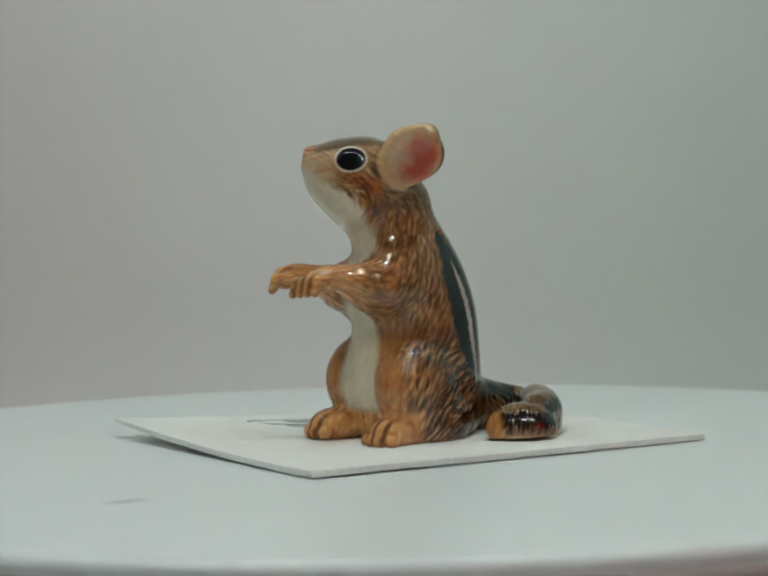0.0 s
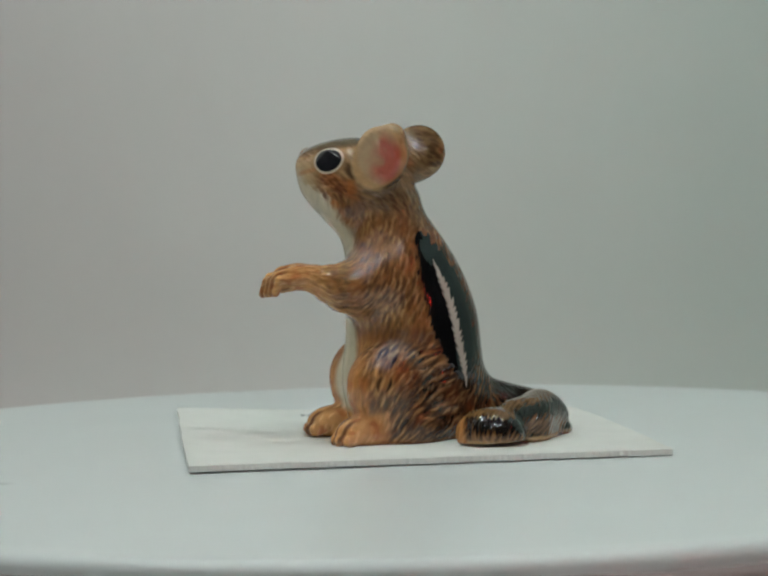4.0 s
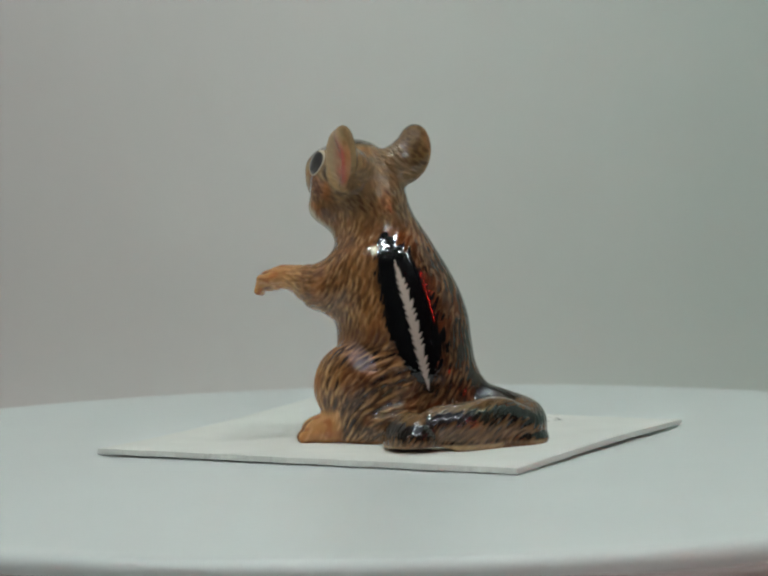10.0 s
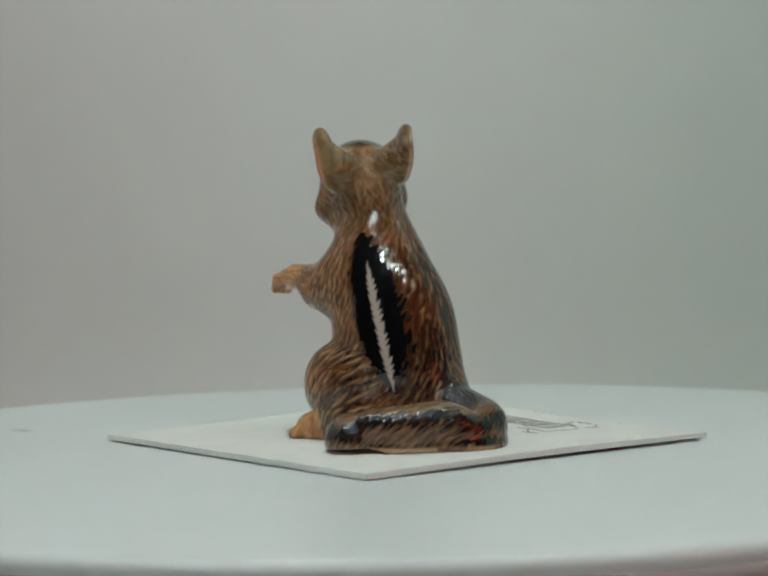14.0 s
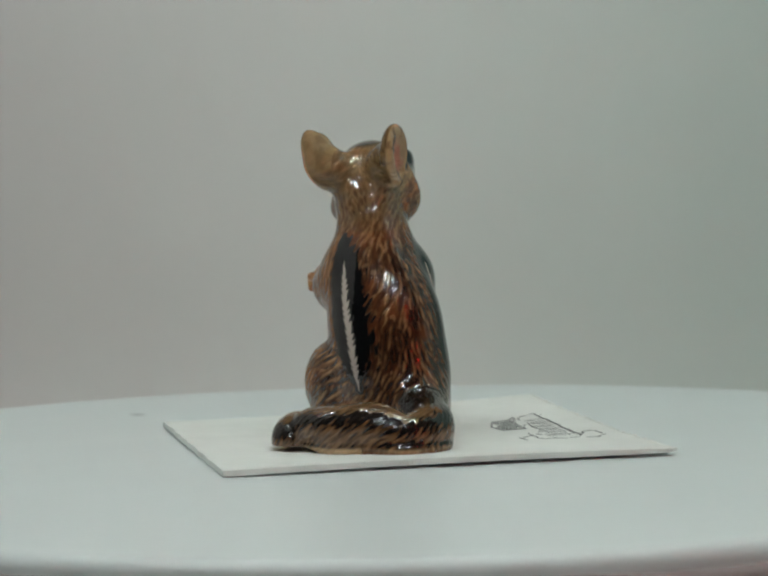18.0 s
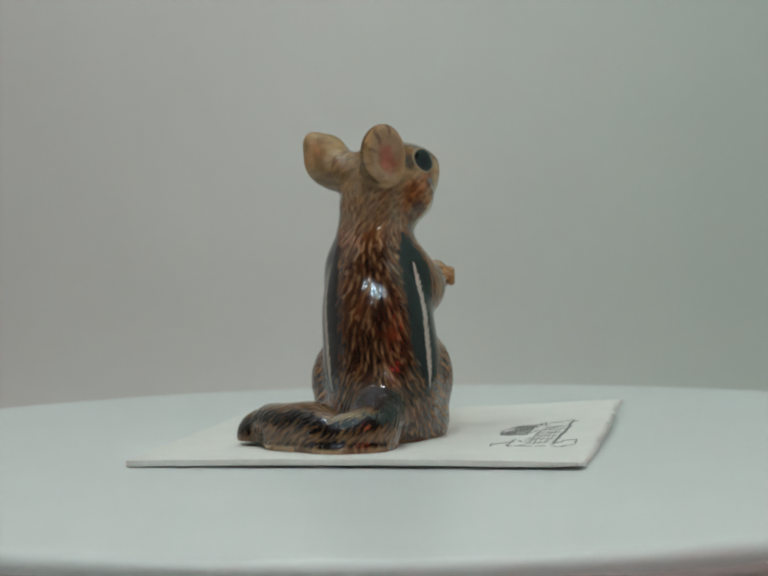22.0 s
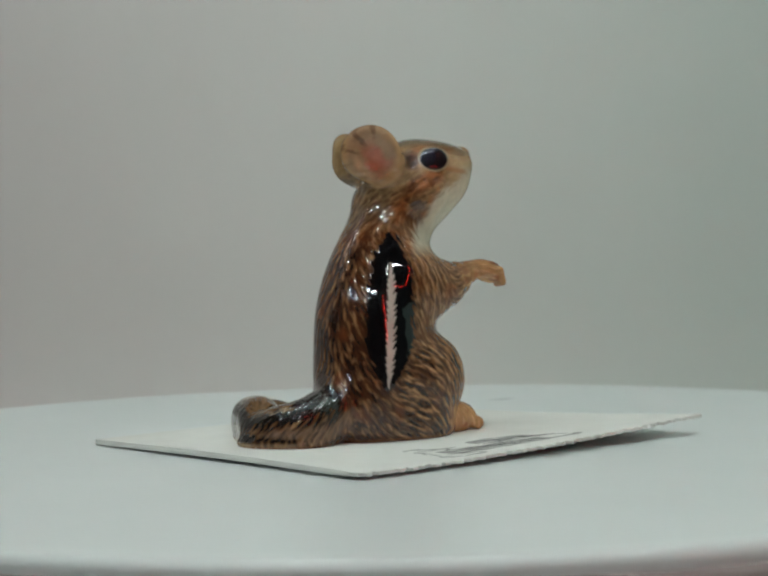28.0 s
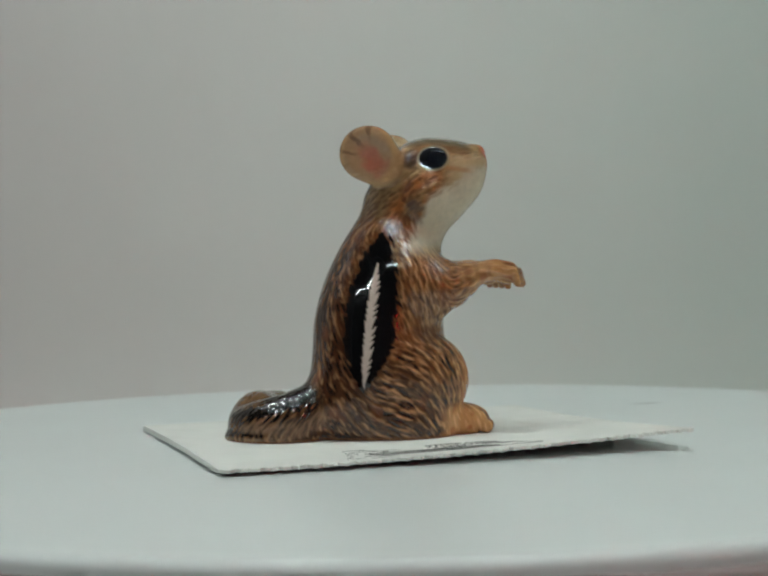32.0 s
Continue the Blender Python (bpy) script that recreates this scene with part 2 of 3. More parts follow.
def card():
    n = 168
    bm = bmesh.new()
    top, bot = [], []
    rnd = random.Random(5)
    wob = [[rnd.uniform(-1, 1) for _ in range(n + 1)] for _ in range(3)]
    for i in range(n + 1):
        rt, rb = [], []
        for j in range(n + 1):
            s, t = i / n, j / n          # s: A to D, t: towards C-B
            p = CARD[0].lerp(CARD[1], s).lerp(CARD[3].lerp(CARD[2], s), t)
            if j == n:                   # perforated edge C-B with small teeth
                tear = 0.42 + 0.35 * noise.noise((i * 0.05, 3.1, 0.0))
                p += (CARD[3] - CARD[0]).normalized() * ((tear if (i + (i // 31) % 2) % 5 < 3 else -0.1) + 0.26 * wob[0][i])
            if j == 0:                   # torn edge A-D
                p += (CARD[0] - CARD[3]).normalized() * (0.05 * wob[1][i] + 0.22 * noise.noise((i * 0.13, 9.2, 0.0)))
            if i in (0, n):
                p += (CARD[1] - CARD[0]).normalized() * (0.015 * wob[2][j] + 0.12 * noise.noise((j * 0.07, 5.5, i)))
            z = card_height(s, t)
            rt.append(bm.verts.new((p.x * MM, p.y * MM, z * MM)))
            rb.append(bm.verts.new((p.x * MM, p.y * MM, max(0.03, z - 0.6 + 0.28 * t ** 12) * MM)))
        top.append(rt)
        bot.append(rb)
    for i in range(n):
        for j in range(n):
            bm.faces.new((top[i][j], top[i + 1][j], top[i + 1][j + 1], top[i][j + 1]))
            bm.faces.new((bot[i][j], bot[i][j + 1], bot[i + 1][j + 1], bot[i + 1][j]))
    ring = [(i, 0) for i in range(n)] + [(n, j) for j in range(n)] + [(n - i, n) for i in range(n)] + [(0, n - j) for j in range(n)]
    for (a, b), (c, d) in zip(ring, ring[1:] + ring[:1]):
        bm.faces.new((top[a][b], bot[a][b], bot[c][d], top[c][d]))
    ob = new("card", mesh_of("card", bm, M_CARD))
    return tagged(ob, "white paper card with torn perforated edges and a curled corner", "card")


CARD_OB = card()


def card_point(x, y):
    """Height of the card's top at a place in millimetres."""
    s, t = 0.5, 0.5
    for _ in range(12):
        p = CARD[0].lerp(CARD[1], s).lerp(CARD[3].lerp(CARD[2], s), t)
        e1 = (CARD[1] - CARD[0]).lerp(CARD[2] - CARD[3], t)
        e2 = CARD[3].lerp(CARD[2], s) - CARD[0].lerp(CARD[1], s)
        d = Vector((x, y)) - p
        det = e1.x * e2.y - e1.y * e2.x
        s += (d.x * e2.y - d.y * e2.x) / det
        t += (e1.x * d.y - e1.y * d.x) / det
    return card_height(s, t)


def printed_drawing():
    """A small line drawing printed on the card, as thin raised strokes."""
    strokes = [((-9.0, 8.6), (-12.4, 8.3), 0.35), ((-12.4, 8.3), (-13.4, 9.9), 0.35), ((-13.4, 9.9), (-6.5, 13.6), 0.35),
               ((-6.5, 13.6), (-5.2, 11.1), 0.35), ((-5.2, 11.1), (-9.0, 8.6), 0.35), ((-14.8, 9.3), (-11.8, 11.1), 0.25),
               ((-11.8, 11.1), (-15.7, 9.6), 0.25), ((-15.7, 9.6), (-13.1, 11.6), 0.25), ((-15.1, 10.7), (-16.9, 11.2), 0.22),
               ((-16.9, 11.2), (-18.2, 11.9), 0.22), ((-18.2, 11.9), (-12.5, 15.0), 0.5), ((-12.5, 15.0), (-1.0, 21.2), 0.5),
               ((-17.2, 12.6), (-1.6, 21.2), 0.2), ((1.4, 15.0), (-1.5, 15.6), 0.3), ((0.9, 14.6), (3.1, 16.2), 0.3),
               ((-3.3, 14.7), (2.0, 17.2), 0.3), ((-2.5, 16.0), (-1.8, 16.6), 0.6), ((2.0, 17.2), (1.7, 17.9), 0.25),
               ((1.7, 17.9), (0.2, 18.6), 0.25), ((1.4, 18.7), (1.0, 20.1), 0.25), ((1.0, 20.1), (0.1, 21.5), 0.25),
               ((-1.0, 21.2), (-4.1, 20.7), 0.35), ((-4.1, 20.7), (-4.7, 21.9), 0.35), ((-4.7, 21.9), (-2.3, 23.5), 0.35),
               ((-1.9, 23.7), (0.1, 23.3), 0.22), ((0.1, 23.3), (0.1, 22.1), 0.22), ((-8.4, 12.8), (-10.1, 13.0), 0.22),
               ((-10.1, 13.0), (-5.2, 15.7), 0.22), ((-5.2, 15.7), (-3.4, 15.9), 0.22)]
    for k in range(11):
        s = k / 10
        strokes.append(((-5.4 + -6.1 * s, 10.9 + -2.7 * s), (-6.5 + -6.6 * s, 13.6 + -3.6 * s), 0.5))
    for k in range(6):
        s = k / 5
        strokes.append(((-12.5 + 10.9 * s, 11.9 + 5.3 * s), (-13.9 + 11.1 * s, 14.2 + 6.0 * s), 0.12))
    for k in range(6):
        s = k / 5
        strokes.append(((-12.5 + -1.4 * s, 12.2 + 1.5 * s), (-0.4 + -0.6 * s, 18.0 + 2.1 * s), 0.1))
    bm = bmesh.new()
    for a, b, w in strokes:
        a, b = Vector(a), Vector(b)
        w *= 0.58
        d = (b - a).normalized()
        s = Vector((-d.y, d.x)) * w / 2
        n = max(2, int((b - a).length / 0.8))
        prev = None
        for k in range(n + 1):
            c = a.lerp(b, k / n) + Vector((noise.noise((k * 0.7, a.x, 1.5)), noise.noise((k * 0.7, a.y, 7.5)))) * 0.5
            taper = 0.45 + 0.55 * math.sin(math.pi * (0.15 + 0.7 * k / n))
            row = []
            for q in (c + s * taper, c - s * taper):
                z = card_point(q.x, q.y)
                row += [bm.verts.new((q.x * MM, q.y * MM, (z + 0.03) * MM)), bm.verts.new((q.x * MM, q.y * MM, (z - 0.05) * MM))]
            if prev:
                for i, j in ((0, 2), (2, 3), (3, 1), (1, 0)):
                    bm.faces.new((prev[i], prev[j], row[j], row[i]))
            else:
                bm.faces.new((row[0], row[2], row[3], row[1]))
            prev = row
        bm.faces.new((prev[0], prev[1], prev[3], prev[2]))
    return part("printed_drawing", bm, M_INK, CARD_OB, "thin grey ink line drawing printed on the card")


printed_drawing()


# ---------------------------------------------------------------- figurine: a sitting chipmunk, one glazed mesh
from mathutils import kdtree

# Body frame: u forward, v to its left, z up, in millimetres; the head is turned and has its own frame.
FWD, LEFT = np.array((-0.8, -0.6)), np.array((0.6, -0.8))
Z0 = 0.46                                # underside of the figurine


def uv(u, v, z):
    return np.array((FWD[0] * u + LEFT[0] * v, FWD[1] * u + LEFT[1] * v, z))


STEP = 0.13
LO = np.array((-18.0, -18.0, Z0 - 0.6))
SHAPE = (312, 238, 288)
FIELD = np.full(SHAPE, 9.0, np.float32)
AXES = [(LO[k] + STEP * np.arange(SHAPE[k])).astype(np.float32) for k in range(3)]


def region(lo, hi):
    sl = []
    for k in range(3):
        a = max(0, int((lo[k] - LO[k]) / STEP))
        b = min(SHAPE[k], int((hi[k] - LO[k]) / STEP) + 2)
        sl.append(slice(a, b))
    return tuple(sl)


def local(sl):
    return np.meshgrid(AXES[0][sl[0]], AXES[1][sl[1]], AXES[2][sl[2]], indexing="ij", sparse=True)


def join(sl, d, k):
    a = FIELD[sl]
    h = np.clip(0.5 + 0.5 * (a - d) / k, 0, 1)
    FIELD[sl] = a * (1 - h) + d * h - k * h * (1 - h)


def carve(sl, d, k):
    a = FIELD[sl]
    h = np.clip(0.5 - 0.5 * (a + d) / k, 0, 1)
    FIELD[sl] = a * (1 - h) - d * h + k * h * (1 - h)


def ellipsoid(centre, radii, axes=None, k=1.0, cut=False):
    """Blend in (or carve out) an ellipsoid; axes: three rows, its own directions."""
    c = np.array(centre, float)
    ax = np.array(axes, float) if axes is not None else np.eye(3)
    reach = max(radii) + 3.2
    sl = region(c - reach, c + reach)
    X, Y, Z = local(sl)
    q0 = q1 = 0
    for a, r in zip(ax, radii):
        w = (X - c[0]) * a[0] + (Y - c[1]) * a[1] + (Z - c[2]) * a[2]
        q0 = q0 + (w / r) ** 2
        q1 = q1 + (w / (r * r)) ** 2
    k0 = np.sqrt(q0)
    d = (k0 * (k0 - 1) / np.maximum(np.sqrt(q1), 1e-4)).astype(np.float32)
    d = np.where(k0 < 0.15, -min(radii), d)
    (carve if cut else join)(sl, d, k)


def limb(a, b, ra, rb, k=0.8, flat=1.0, cut=False):
    """Blend in a tapered rod from a to b; flat squeezes it in height."""
    a, b = np.array(a, float), np.array(b, float)
    reach = max(ra, rb) + 3.0
    sl = region(np.minimum(a, b) - reach, np.maximum(a, b) + reach)
    X, Y, Z = local(sl)
    ab = b - a
    t = np.clip(((X - a[0]) * ab[0] + (Y - a[1]) * ab[1] + (Z - a[2]) * ab[2]) / (ab @ ab), 0, 1)
    d = np.sqrt((X - a[0] - t * ab[0]) ** 2 + (Y - a[1] - t * ab[1]) ** 2 + ((Z - a[2] - t * ab[2]) / flat) ** 2) - (ra + (rb - ra) * t)
    (carve if cut else join)(sl, d.astype(np.float32), k)


def chain(points, radii, k, flat=1.0, steps=4):
    """Blend in a smooth tapered tube through points."""
    pts, rad = [np.array(p, float) for p in points], list(radii)
    pp = [2 * pts[0] - pts[1]] + pts + [2 * pts[-1] - pts[-2]]
    fine_p, fine_r = [], []
    for i in range(len(pts) - 1):
        p0, p1, p2, p3 = pp[i:i + 4]
        for s in range(steps):
            t = s / steps
            fine_p.append(0.5 * (2 * p1 + (p2 - p0) * t + (2 * p0 - 5 * p1 + 4 * p2 - p3) * t * t + (3 * p1 - p0 - 3 * p2 + p3) * t ** 3))
            w = t * t * (3 - 2 * t)
            fine_r.append(rad[i] * (1 - w) + rad[i + 1] * w)
    fine_p.append(pts[-1])
    fine_r.append(rad[-1])
    arr = np.array(fine_p)
    sl = region(arr.min(0) - max(rad) - 3, arr.max(0) + max(rad) + 3)
    X, Y, Z = local(sl)
    d = None
    for a, b, ra, rb in zip(fine_p, fine_p[1:], fine_r, fine_r[1:]):
        ab = b - a
        t = np.clip(((X - a[0]) * ab[0] + (Y - a[1]) * ab[1] + (Z - a[2]) * ab[2]) / (ab @ ab), 0, 1)
        e = np.sqrt((X - a[0] - t * ab[0]) ** 2 + (Y - a[1] - t * ab[1]) ** 2 + ((Z - a[2] - t * ab[2]) / flat) ** 2) - (ra + (rb - ra) * t)
        d = e if d is None else np.minimum(d, e)
    join(sl, d.astype(np.float32), k)


BODY_AXES = (uv(1, 0, 0), uv(0, 1, 0), (0, 0, 1))
HEAD = np.array((-3.0, -3.5, 30.0))
# Rounded forms of the body: place forward, left and up, three radii, softness of the join.
TRUNK = [(-1.8, 1.15, 6.6, 8.1, 6.5, 7.02, 1.0),
         (-2.15, 1.34, 2.51, 7.47, 6.29, 4.16, 2.0),
         (-1.73, 1.6, 12.35, 7.66, 6.35, 8.58, 2.5),
         (-0.79, 2.54, 17.91, 5.91, 4.69, 7.25, 3.0)]
NECK = [(0.72, 1.73, 21.71, 4.12),
        (0.97, 2.45, 26.78, 3.68)]
THIGHS = [(2.14, 6.49, 6.7, 4.94, 3.41, 4.9, 1.0),
          (1.87, -2.99, 6.99, 5.22, 3.48, 5.2, 1.0),
          (0.1, 6.3, 2.4, 5.0, 3.2, 3.6, 1.0),
          (0.71, -2.93, 2.3, 5.0, 3.05, 3.54, 1.0)]
SHOULDERS = [(2.07, 4.89, 18.9, 3.98, 2.6, 3.36, 2.4),
             (1.31, -1.86, 18.03, 3.86, 2.54, 3.44, 2.4)]
FEET = {1: (5.4, 6.77, 1.72),
        -1: (6.7, -2.54, 2.13)}
TAIL_LINE = [(-6.95, 0.62, 4.75, 3.47),
             (-10.78, 0.91, 4.0, 2.73),
             (-13.7, 1.04, 3.29, 2.59),
             (-15.96, 2.15, 2.94, 2.37),
             (-16.75, 5.0, 2.45, 2.15),
             (-14.66, 7.56, 3.35, 2.5),
             (-12.49, 10.83, 3.1, 2.42),
             (-10.05, 12.74, 3.13, 2.15),
             (-8.46, 14.21, 2.25, 1.6)]
TAIL_TIP = (-7.1, 13.61, 1.65, 3.94, 2.78, 2.97, 0.4)
ARM_LINES = {1: [(0.59, 4.02, 19.92, 2.73), (5.32, 4.73, 17.58, 3.1), (10.87, 4.44, 18.87, 1.47), (13.69, 4.13, 18.51, 1.28)],
             -1: [(-0.25, -1.19, 18.82, 2.91), (3.6, -2.65, 17.31, 3.04), (9.43, -3.85, 19.17, 1.21), (11.9, -4.44, 18.86, 1.33)]}
# Forms of the head, from its middle along x, y and z: place, radii, softness.
SKULL = [(-0.29, 0.32, 0.64, 4.92, 4.22, 3.9, 1.5),
         (-0.19, 0.2, -1.48, 5.07, 4.27, 4.25, 2.2),
         (-3.69, 0.27, 1.54, 3.38, 3.73, 2.38, 1.5),
         (-4.0, 0.2, -0.3, 2.5, 3.41, 2.66, 1.4),
         (-0.61, -3.05, -3.34, 1.93, 1.95, 1.65, 1.8),
         (-0.67, 3.94, -2.38, 2.1, 1.74, 2.16, 1.8)]
THROAT = [(-0.73, -0.14, -1.9, 2.43),
          (2.14, 1.76, 21.43, 2.82)]
NOSE = (-5.99, 0.22, 2.91, 0.71, 0.92, 0.59, 0.8)
EYES = [np.array((-4.4, -6.95, 31.8)), np.array((-4.65, 0.6, 32.0))]
# Ears: middle, then the directions towards the face, outwards and up, and the radii.
EAR_FORMS = {-1: ((2.3, -7.98, 32.252), (-0.987, 0.23, 0.127), (-0.204, -1.237, -0.12), (3.301, 1.298, 3.096)),
             1: ((2.808, 1.4, 32.765), (-0.979, -0.135, 0.135), (0.004, 0.99, -0.075), (3.381, 1.226, 3.16))}


def derive():
    """Points of limbs, tail and ears in the place's own axes."""
    global TAIL, TAIL_R, ARMS, EARS, PAWS
    TAIL = [uv(*row[:3]) for row in TAIL_LINE]
    TAIL_R = [row[3] for row in TAIL_LINE]
    ARMS = {side: [uv(*row[:3]) for row in rows] for side, rows in ARM_LINES.items()}
    PAWS = {side: uv(*c) for side, c in FEET.items()}
    EARS = {}
    for side, (c, along, out, size) in EAR_FORMS.items():
        out = np.array(out) / np.linalg.norm(out)
        along = np.array(along) - out * (out @ np.array(along))
        along /= np.linalg.norm(along)
        up = np.cross(along, out)
        EARS[side] = (np.array(c), along, out, up if up[2] > 0 else -up)


derive()


def ear_axes(side):
    """An ear's length, from its rim to its root, and its width."""
    c, along, out, up = EARS[side]
    a, b = (0.37, 0.93) if side < 0 else (0.64, 0.77)
    return a * along - b * up, b * along + a * up


def model():
    for u, v, z, a, b, c, k in TRUNK:
        ellipsoid(uv(u, v, z), (a, b, c), BODY_AXES, k)
    limb(uv(*NECK[0][:3]), uv(*NECK[1][:3]), NECK[0][3], NECK[1][3], 3.0)
    # thighs, feet and toes
    for u, v, z, a, b, c, k in THIGHS:
        ellipsoid(uv(u, v, z), (a, b, c), BODY_AXES, k)
    for side, c in PAWS.items():
        d = uv(1.0, 0.14 * side, 0)
        d /= np.linalg.norm(d)
        ac = np.array((-d[1], d[0], 0))
        ellipsoid(c - d * 0.3, (3.5, 2.4, 2.0), (d, ac, (0, 0, 1)), 0.8)
        for n in range(4):
            o = (n - 1.5) * 1.22
            tip = c + d * (2.9 - 0.28 * abs(n - 1.5) ** 2) + ac * o + np.array((0, 0, -0.7))
            limb(c + ac * o * 0.75 + d * 0.8, tip, 0.92, 0.78, 0.22)
    # tail
    chain(TAIL, TAIL_R, 2.2)
    chain([c - np.array((0, 0, 1.3)) for c in TAIL[1:7]], [r * 0.92 for r in TAIL_R[1:7]], 0.8)
    chain([np.array((*c[:2], 1.0)) for c in TAIL[2:8]], [r * g for r, g in zip(TAIL_R[2:8], (0.8, 0.95, 1.15, 0.9, 0.8, 0.8))], 1.0, 0.4)
    u, v, z, a, b, c, k = TAIL_TIP
    ellipsoid(uv(u, v, z), (a, b, c), (uv(-0.72, 0.69, 0), uv(0.69, 0.72, 0), (0, 0, 1)), k)
    # the tip of the tail stands a little clear of the card
    ellipsoid(uv(-8.2, 14.2, 0.35), (5.0, 3.6, 0.85), (uv(-0.72, 0.69, 0), uv(0.69, 0.72, 0), (0, 0, 1)), 0.3, cut=True)
    # arms and fingers
    for u, v, z, a, b, c, k in SHOULDERS:
        ellipsoid(uv(u, v, z), (a, b, c), BODY_AXES, k)
    for side, pts in ARMS.items():
        chain(pts, [row[3] for row in ARM_LINES[side]], 1.8)
        d = pts[3] - pts[2]
        d /= np.linalg.norm(d)
        ac = np.array((-d[1], d[0], 0))
        for n in range(4):
            o = (n - 1.5) * 0.8
            lag = 0.42 * (n if side > 0 else 3 - n)
            k1 = pts[3] + ac * o * 1.12 + d * (1.5 - lag) + np.array((0, 0, 0.15))
            limb(pts[3] + ac * o * 0.8 - d * (0.6 + lag), k1, 0.7, 0.62, 0.15)
            limb(k1, k1 + d * 0.55 + np.array((0, 0, -1.25)), 0.6, 0.46, 0.1)
    # head
    for x, y, z, a, b, c, k in SKULL:
        ellipsoid(HEAD + (x, y, z), (a, b, c), None, k)
    limb(HEAD + THROAT[0][:3], uv(*THROAT[1][:3]), THROAT[0][3], THROAT[1][3], 2.6)
    ellipsoid(HEAD + NOSE[:3], NOSE[3:6], None, NOSE[6])
    for e, side in zip(EYES, (-1, 1)):
        ellipsoid(e - np.array((0, 0.25 * side, 0)), (1.85, 0.8, 1.5), None, 0.3)
    # ears: thick cupped discs
    for side, (c, along, out, up) in EARS.items():
        ellipsoid(c - out * 0.2, EAR_FORMS[side][3], (along, out, up), 0.7)
        ellipsoid(c + along * 1.5 - up * 1.4 - out * 0.75, (2.0, 0.95, 1.9), (along, out, up), 1.5)
        ellipsoid(c - out * 1.6 - up * 1.6 + along * 0.9, (2.1, 1.9, 2.1), (along, out, up), 1.6)
        long, wide = ear_axes(side)
        ellipsoid(c + long * (1.0 if side < 0 else 1.8) - out * 0.15, (2.6, 1.0, 1.6 if side < 0 else 1.2), (long, out, wide), 0.7)
        ellipsoid(c + out * 1.0 + long * 0.8, (4.0, 1.0, 2.2), (long, out, wide), 0.5, cut=True)
        limb(c + out * 0.75 - up * 0.8, c + out * 0.55 + long * 4.3, 0.95, 0.4, 0.6, cut=True)
        if side < 0:
            ellipsoid(c - out * 0.1 + up * 2.0 - along * 1.4, (1.5, 0.8, 1.5), (along, out, up), 0.8)


def surface():
    """Dual mesh of the field's zero level: points and quads."""
    np.maximum(FIELD, (Z0 - AXES[2])[None, None, :], out=FIELD)
    inside = FIELD < 0
    nx, ny, nz = (s - 1 for s in SHAPE)
    count = np.zeros((nx, ny, nz), np.int8)
    for dx in (0, 1):
        for dy in (0, 1):
            for dz in (0, 1):
                count += inside[dx:dx + nx, dy:dy + ny, dz:dz + nz]
    cells = np.argwhere((count > 0) & (count < 8))
    index = np.full((nx, ny, nz), -1, np.int32)
    index[tuple(cells.T)] = np.arange(len(cells))
    acc, num = np.zeros((len(cells), 3)), np.zeros(len(cells))
    corners = [(x, y, z) for x in (0, 1) for y in (0, 1) for z in (0, 1)]
    for a in corners:
        for axis in range(3):
            if a[axis]:
                continue
            b = list(a)
            b[axis] = 1
            ca, cb = cells + a, cells + b
            fa, fb = FIELD[tuple(ca.T)], FIELD[tuple(cb.T)]
            hit = (fa < 0) != (fb < 0)
            t = np.where(hit, fa / np.where(hit, fa - fb, 1), 0)
            p = np.array(a, float)[None] + 0
            p = np.repeat(p, len(cells), 0)
            p[:, axis] += t
            acc += p * hit[:, None]
            num += hit
    pts = LO + STEP * (cells + acc / num[:, None])
    quads = []
    for axis in range(3):
        o1, o2 = (axis + 1) % 3, (axis + 2) % 3
        sl_a, sl_b = [slice(None)] * 3, [slice(None)] * 3
        sl_a[axis], sl_b[axis] = slice(0, -1), slice(1, None)
        e = np.argwhere(inside[tuple(sl_a)] != inside[tuple(sl_b)])
        e = e[(e[:, o1] > 0) & (e[:, o2] > 0) & (e[:, o1] < SHAPE[o1] - 1) & (e[:, o2] < SHAPE[o2] - 1)]
        flip = inside[tuple(e.T)]
        ids = []
        for s1, s2 in ((1, 1), (0, 1), (0, 0), (1, 0)):
            q = e.copy()
            q[:, o1] -= s1
            q[:, o2] -= s2
            ids.append(index[tuple(q.T)])
        ids = np.stack(ids, 1)
        ids[~flip] = ids[~flip][:, ::-1]
        quads.append(ids)
    return pts, np.concatenate(quads)


def vertex_normals(p, q):
    n = np.cross(p[q[:, 2]] - p[q[:, 0]], p[q[:, 3]] - p[q[:, 1]])
    out = np.zeros_like(p)
    for k in range(4):
        for c in range(3):
            out[:, c] += np.bincount(q[:, k], n[:, c], len(p))
    return out / np.maximum(np.linalg.norm(out, axis=1), 1e-9)[:, None]


def spread(value, e, w, rounds):
    """Average a value over the mesh's edges with weights w."""
    a, b = e[:, 0], e[:, 1]
    tot = np.bincount(a, w, len(value)) + np.bincount(b, w, len(value)) + 0.6
    for _ in range(rounds):
        value = (0.6 * value + np.bincount(a, w * value[b], len(value)) + np.bincount(b, w * value[a], len(value))) / tot
    return value


def smooth(a, b, x):
    t = np.clip((x - a) / (b - a), 0, 1)
    return t * t * (3 - 2 * t)


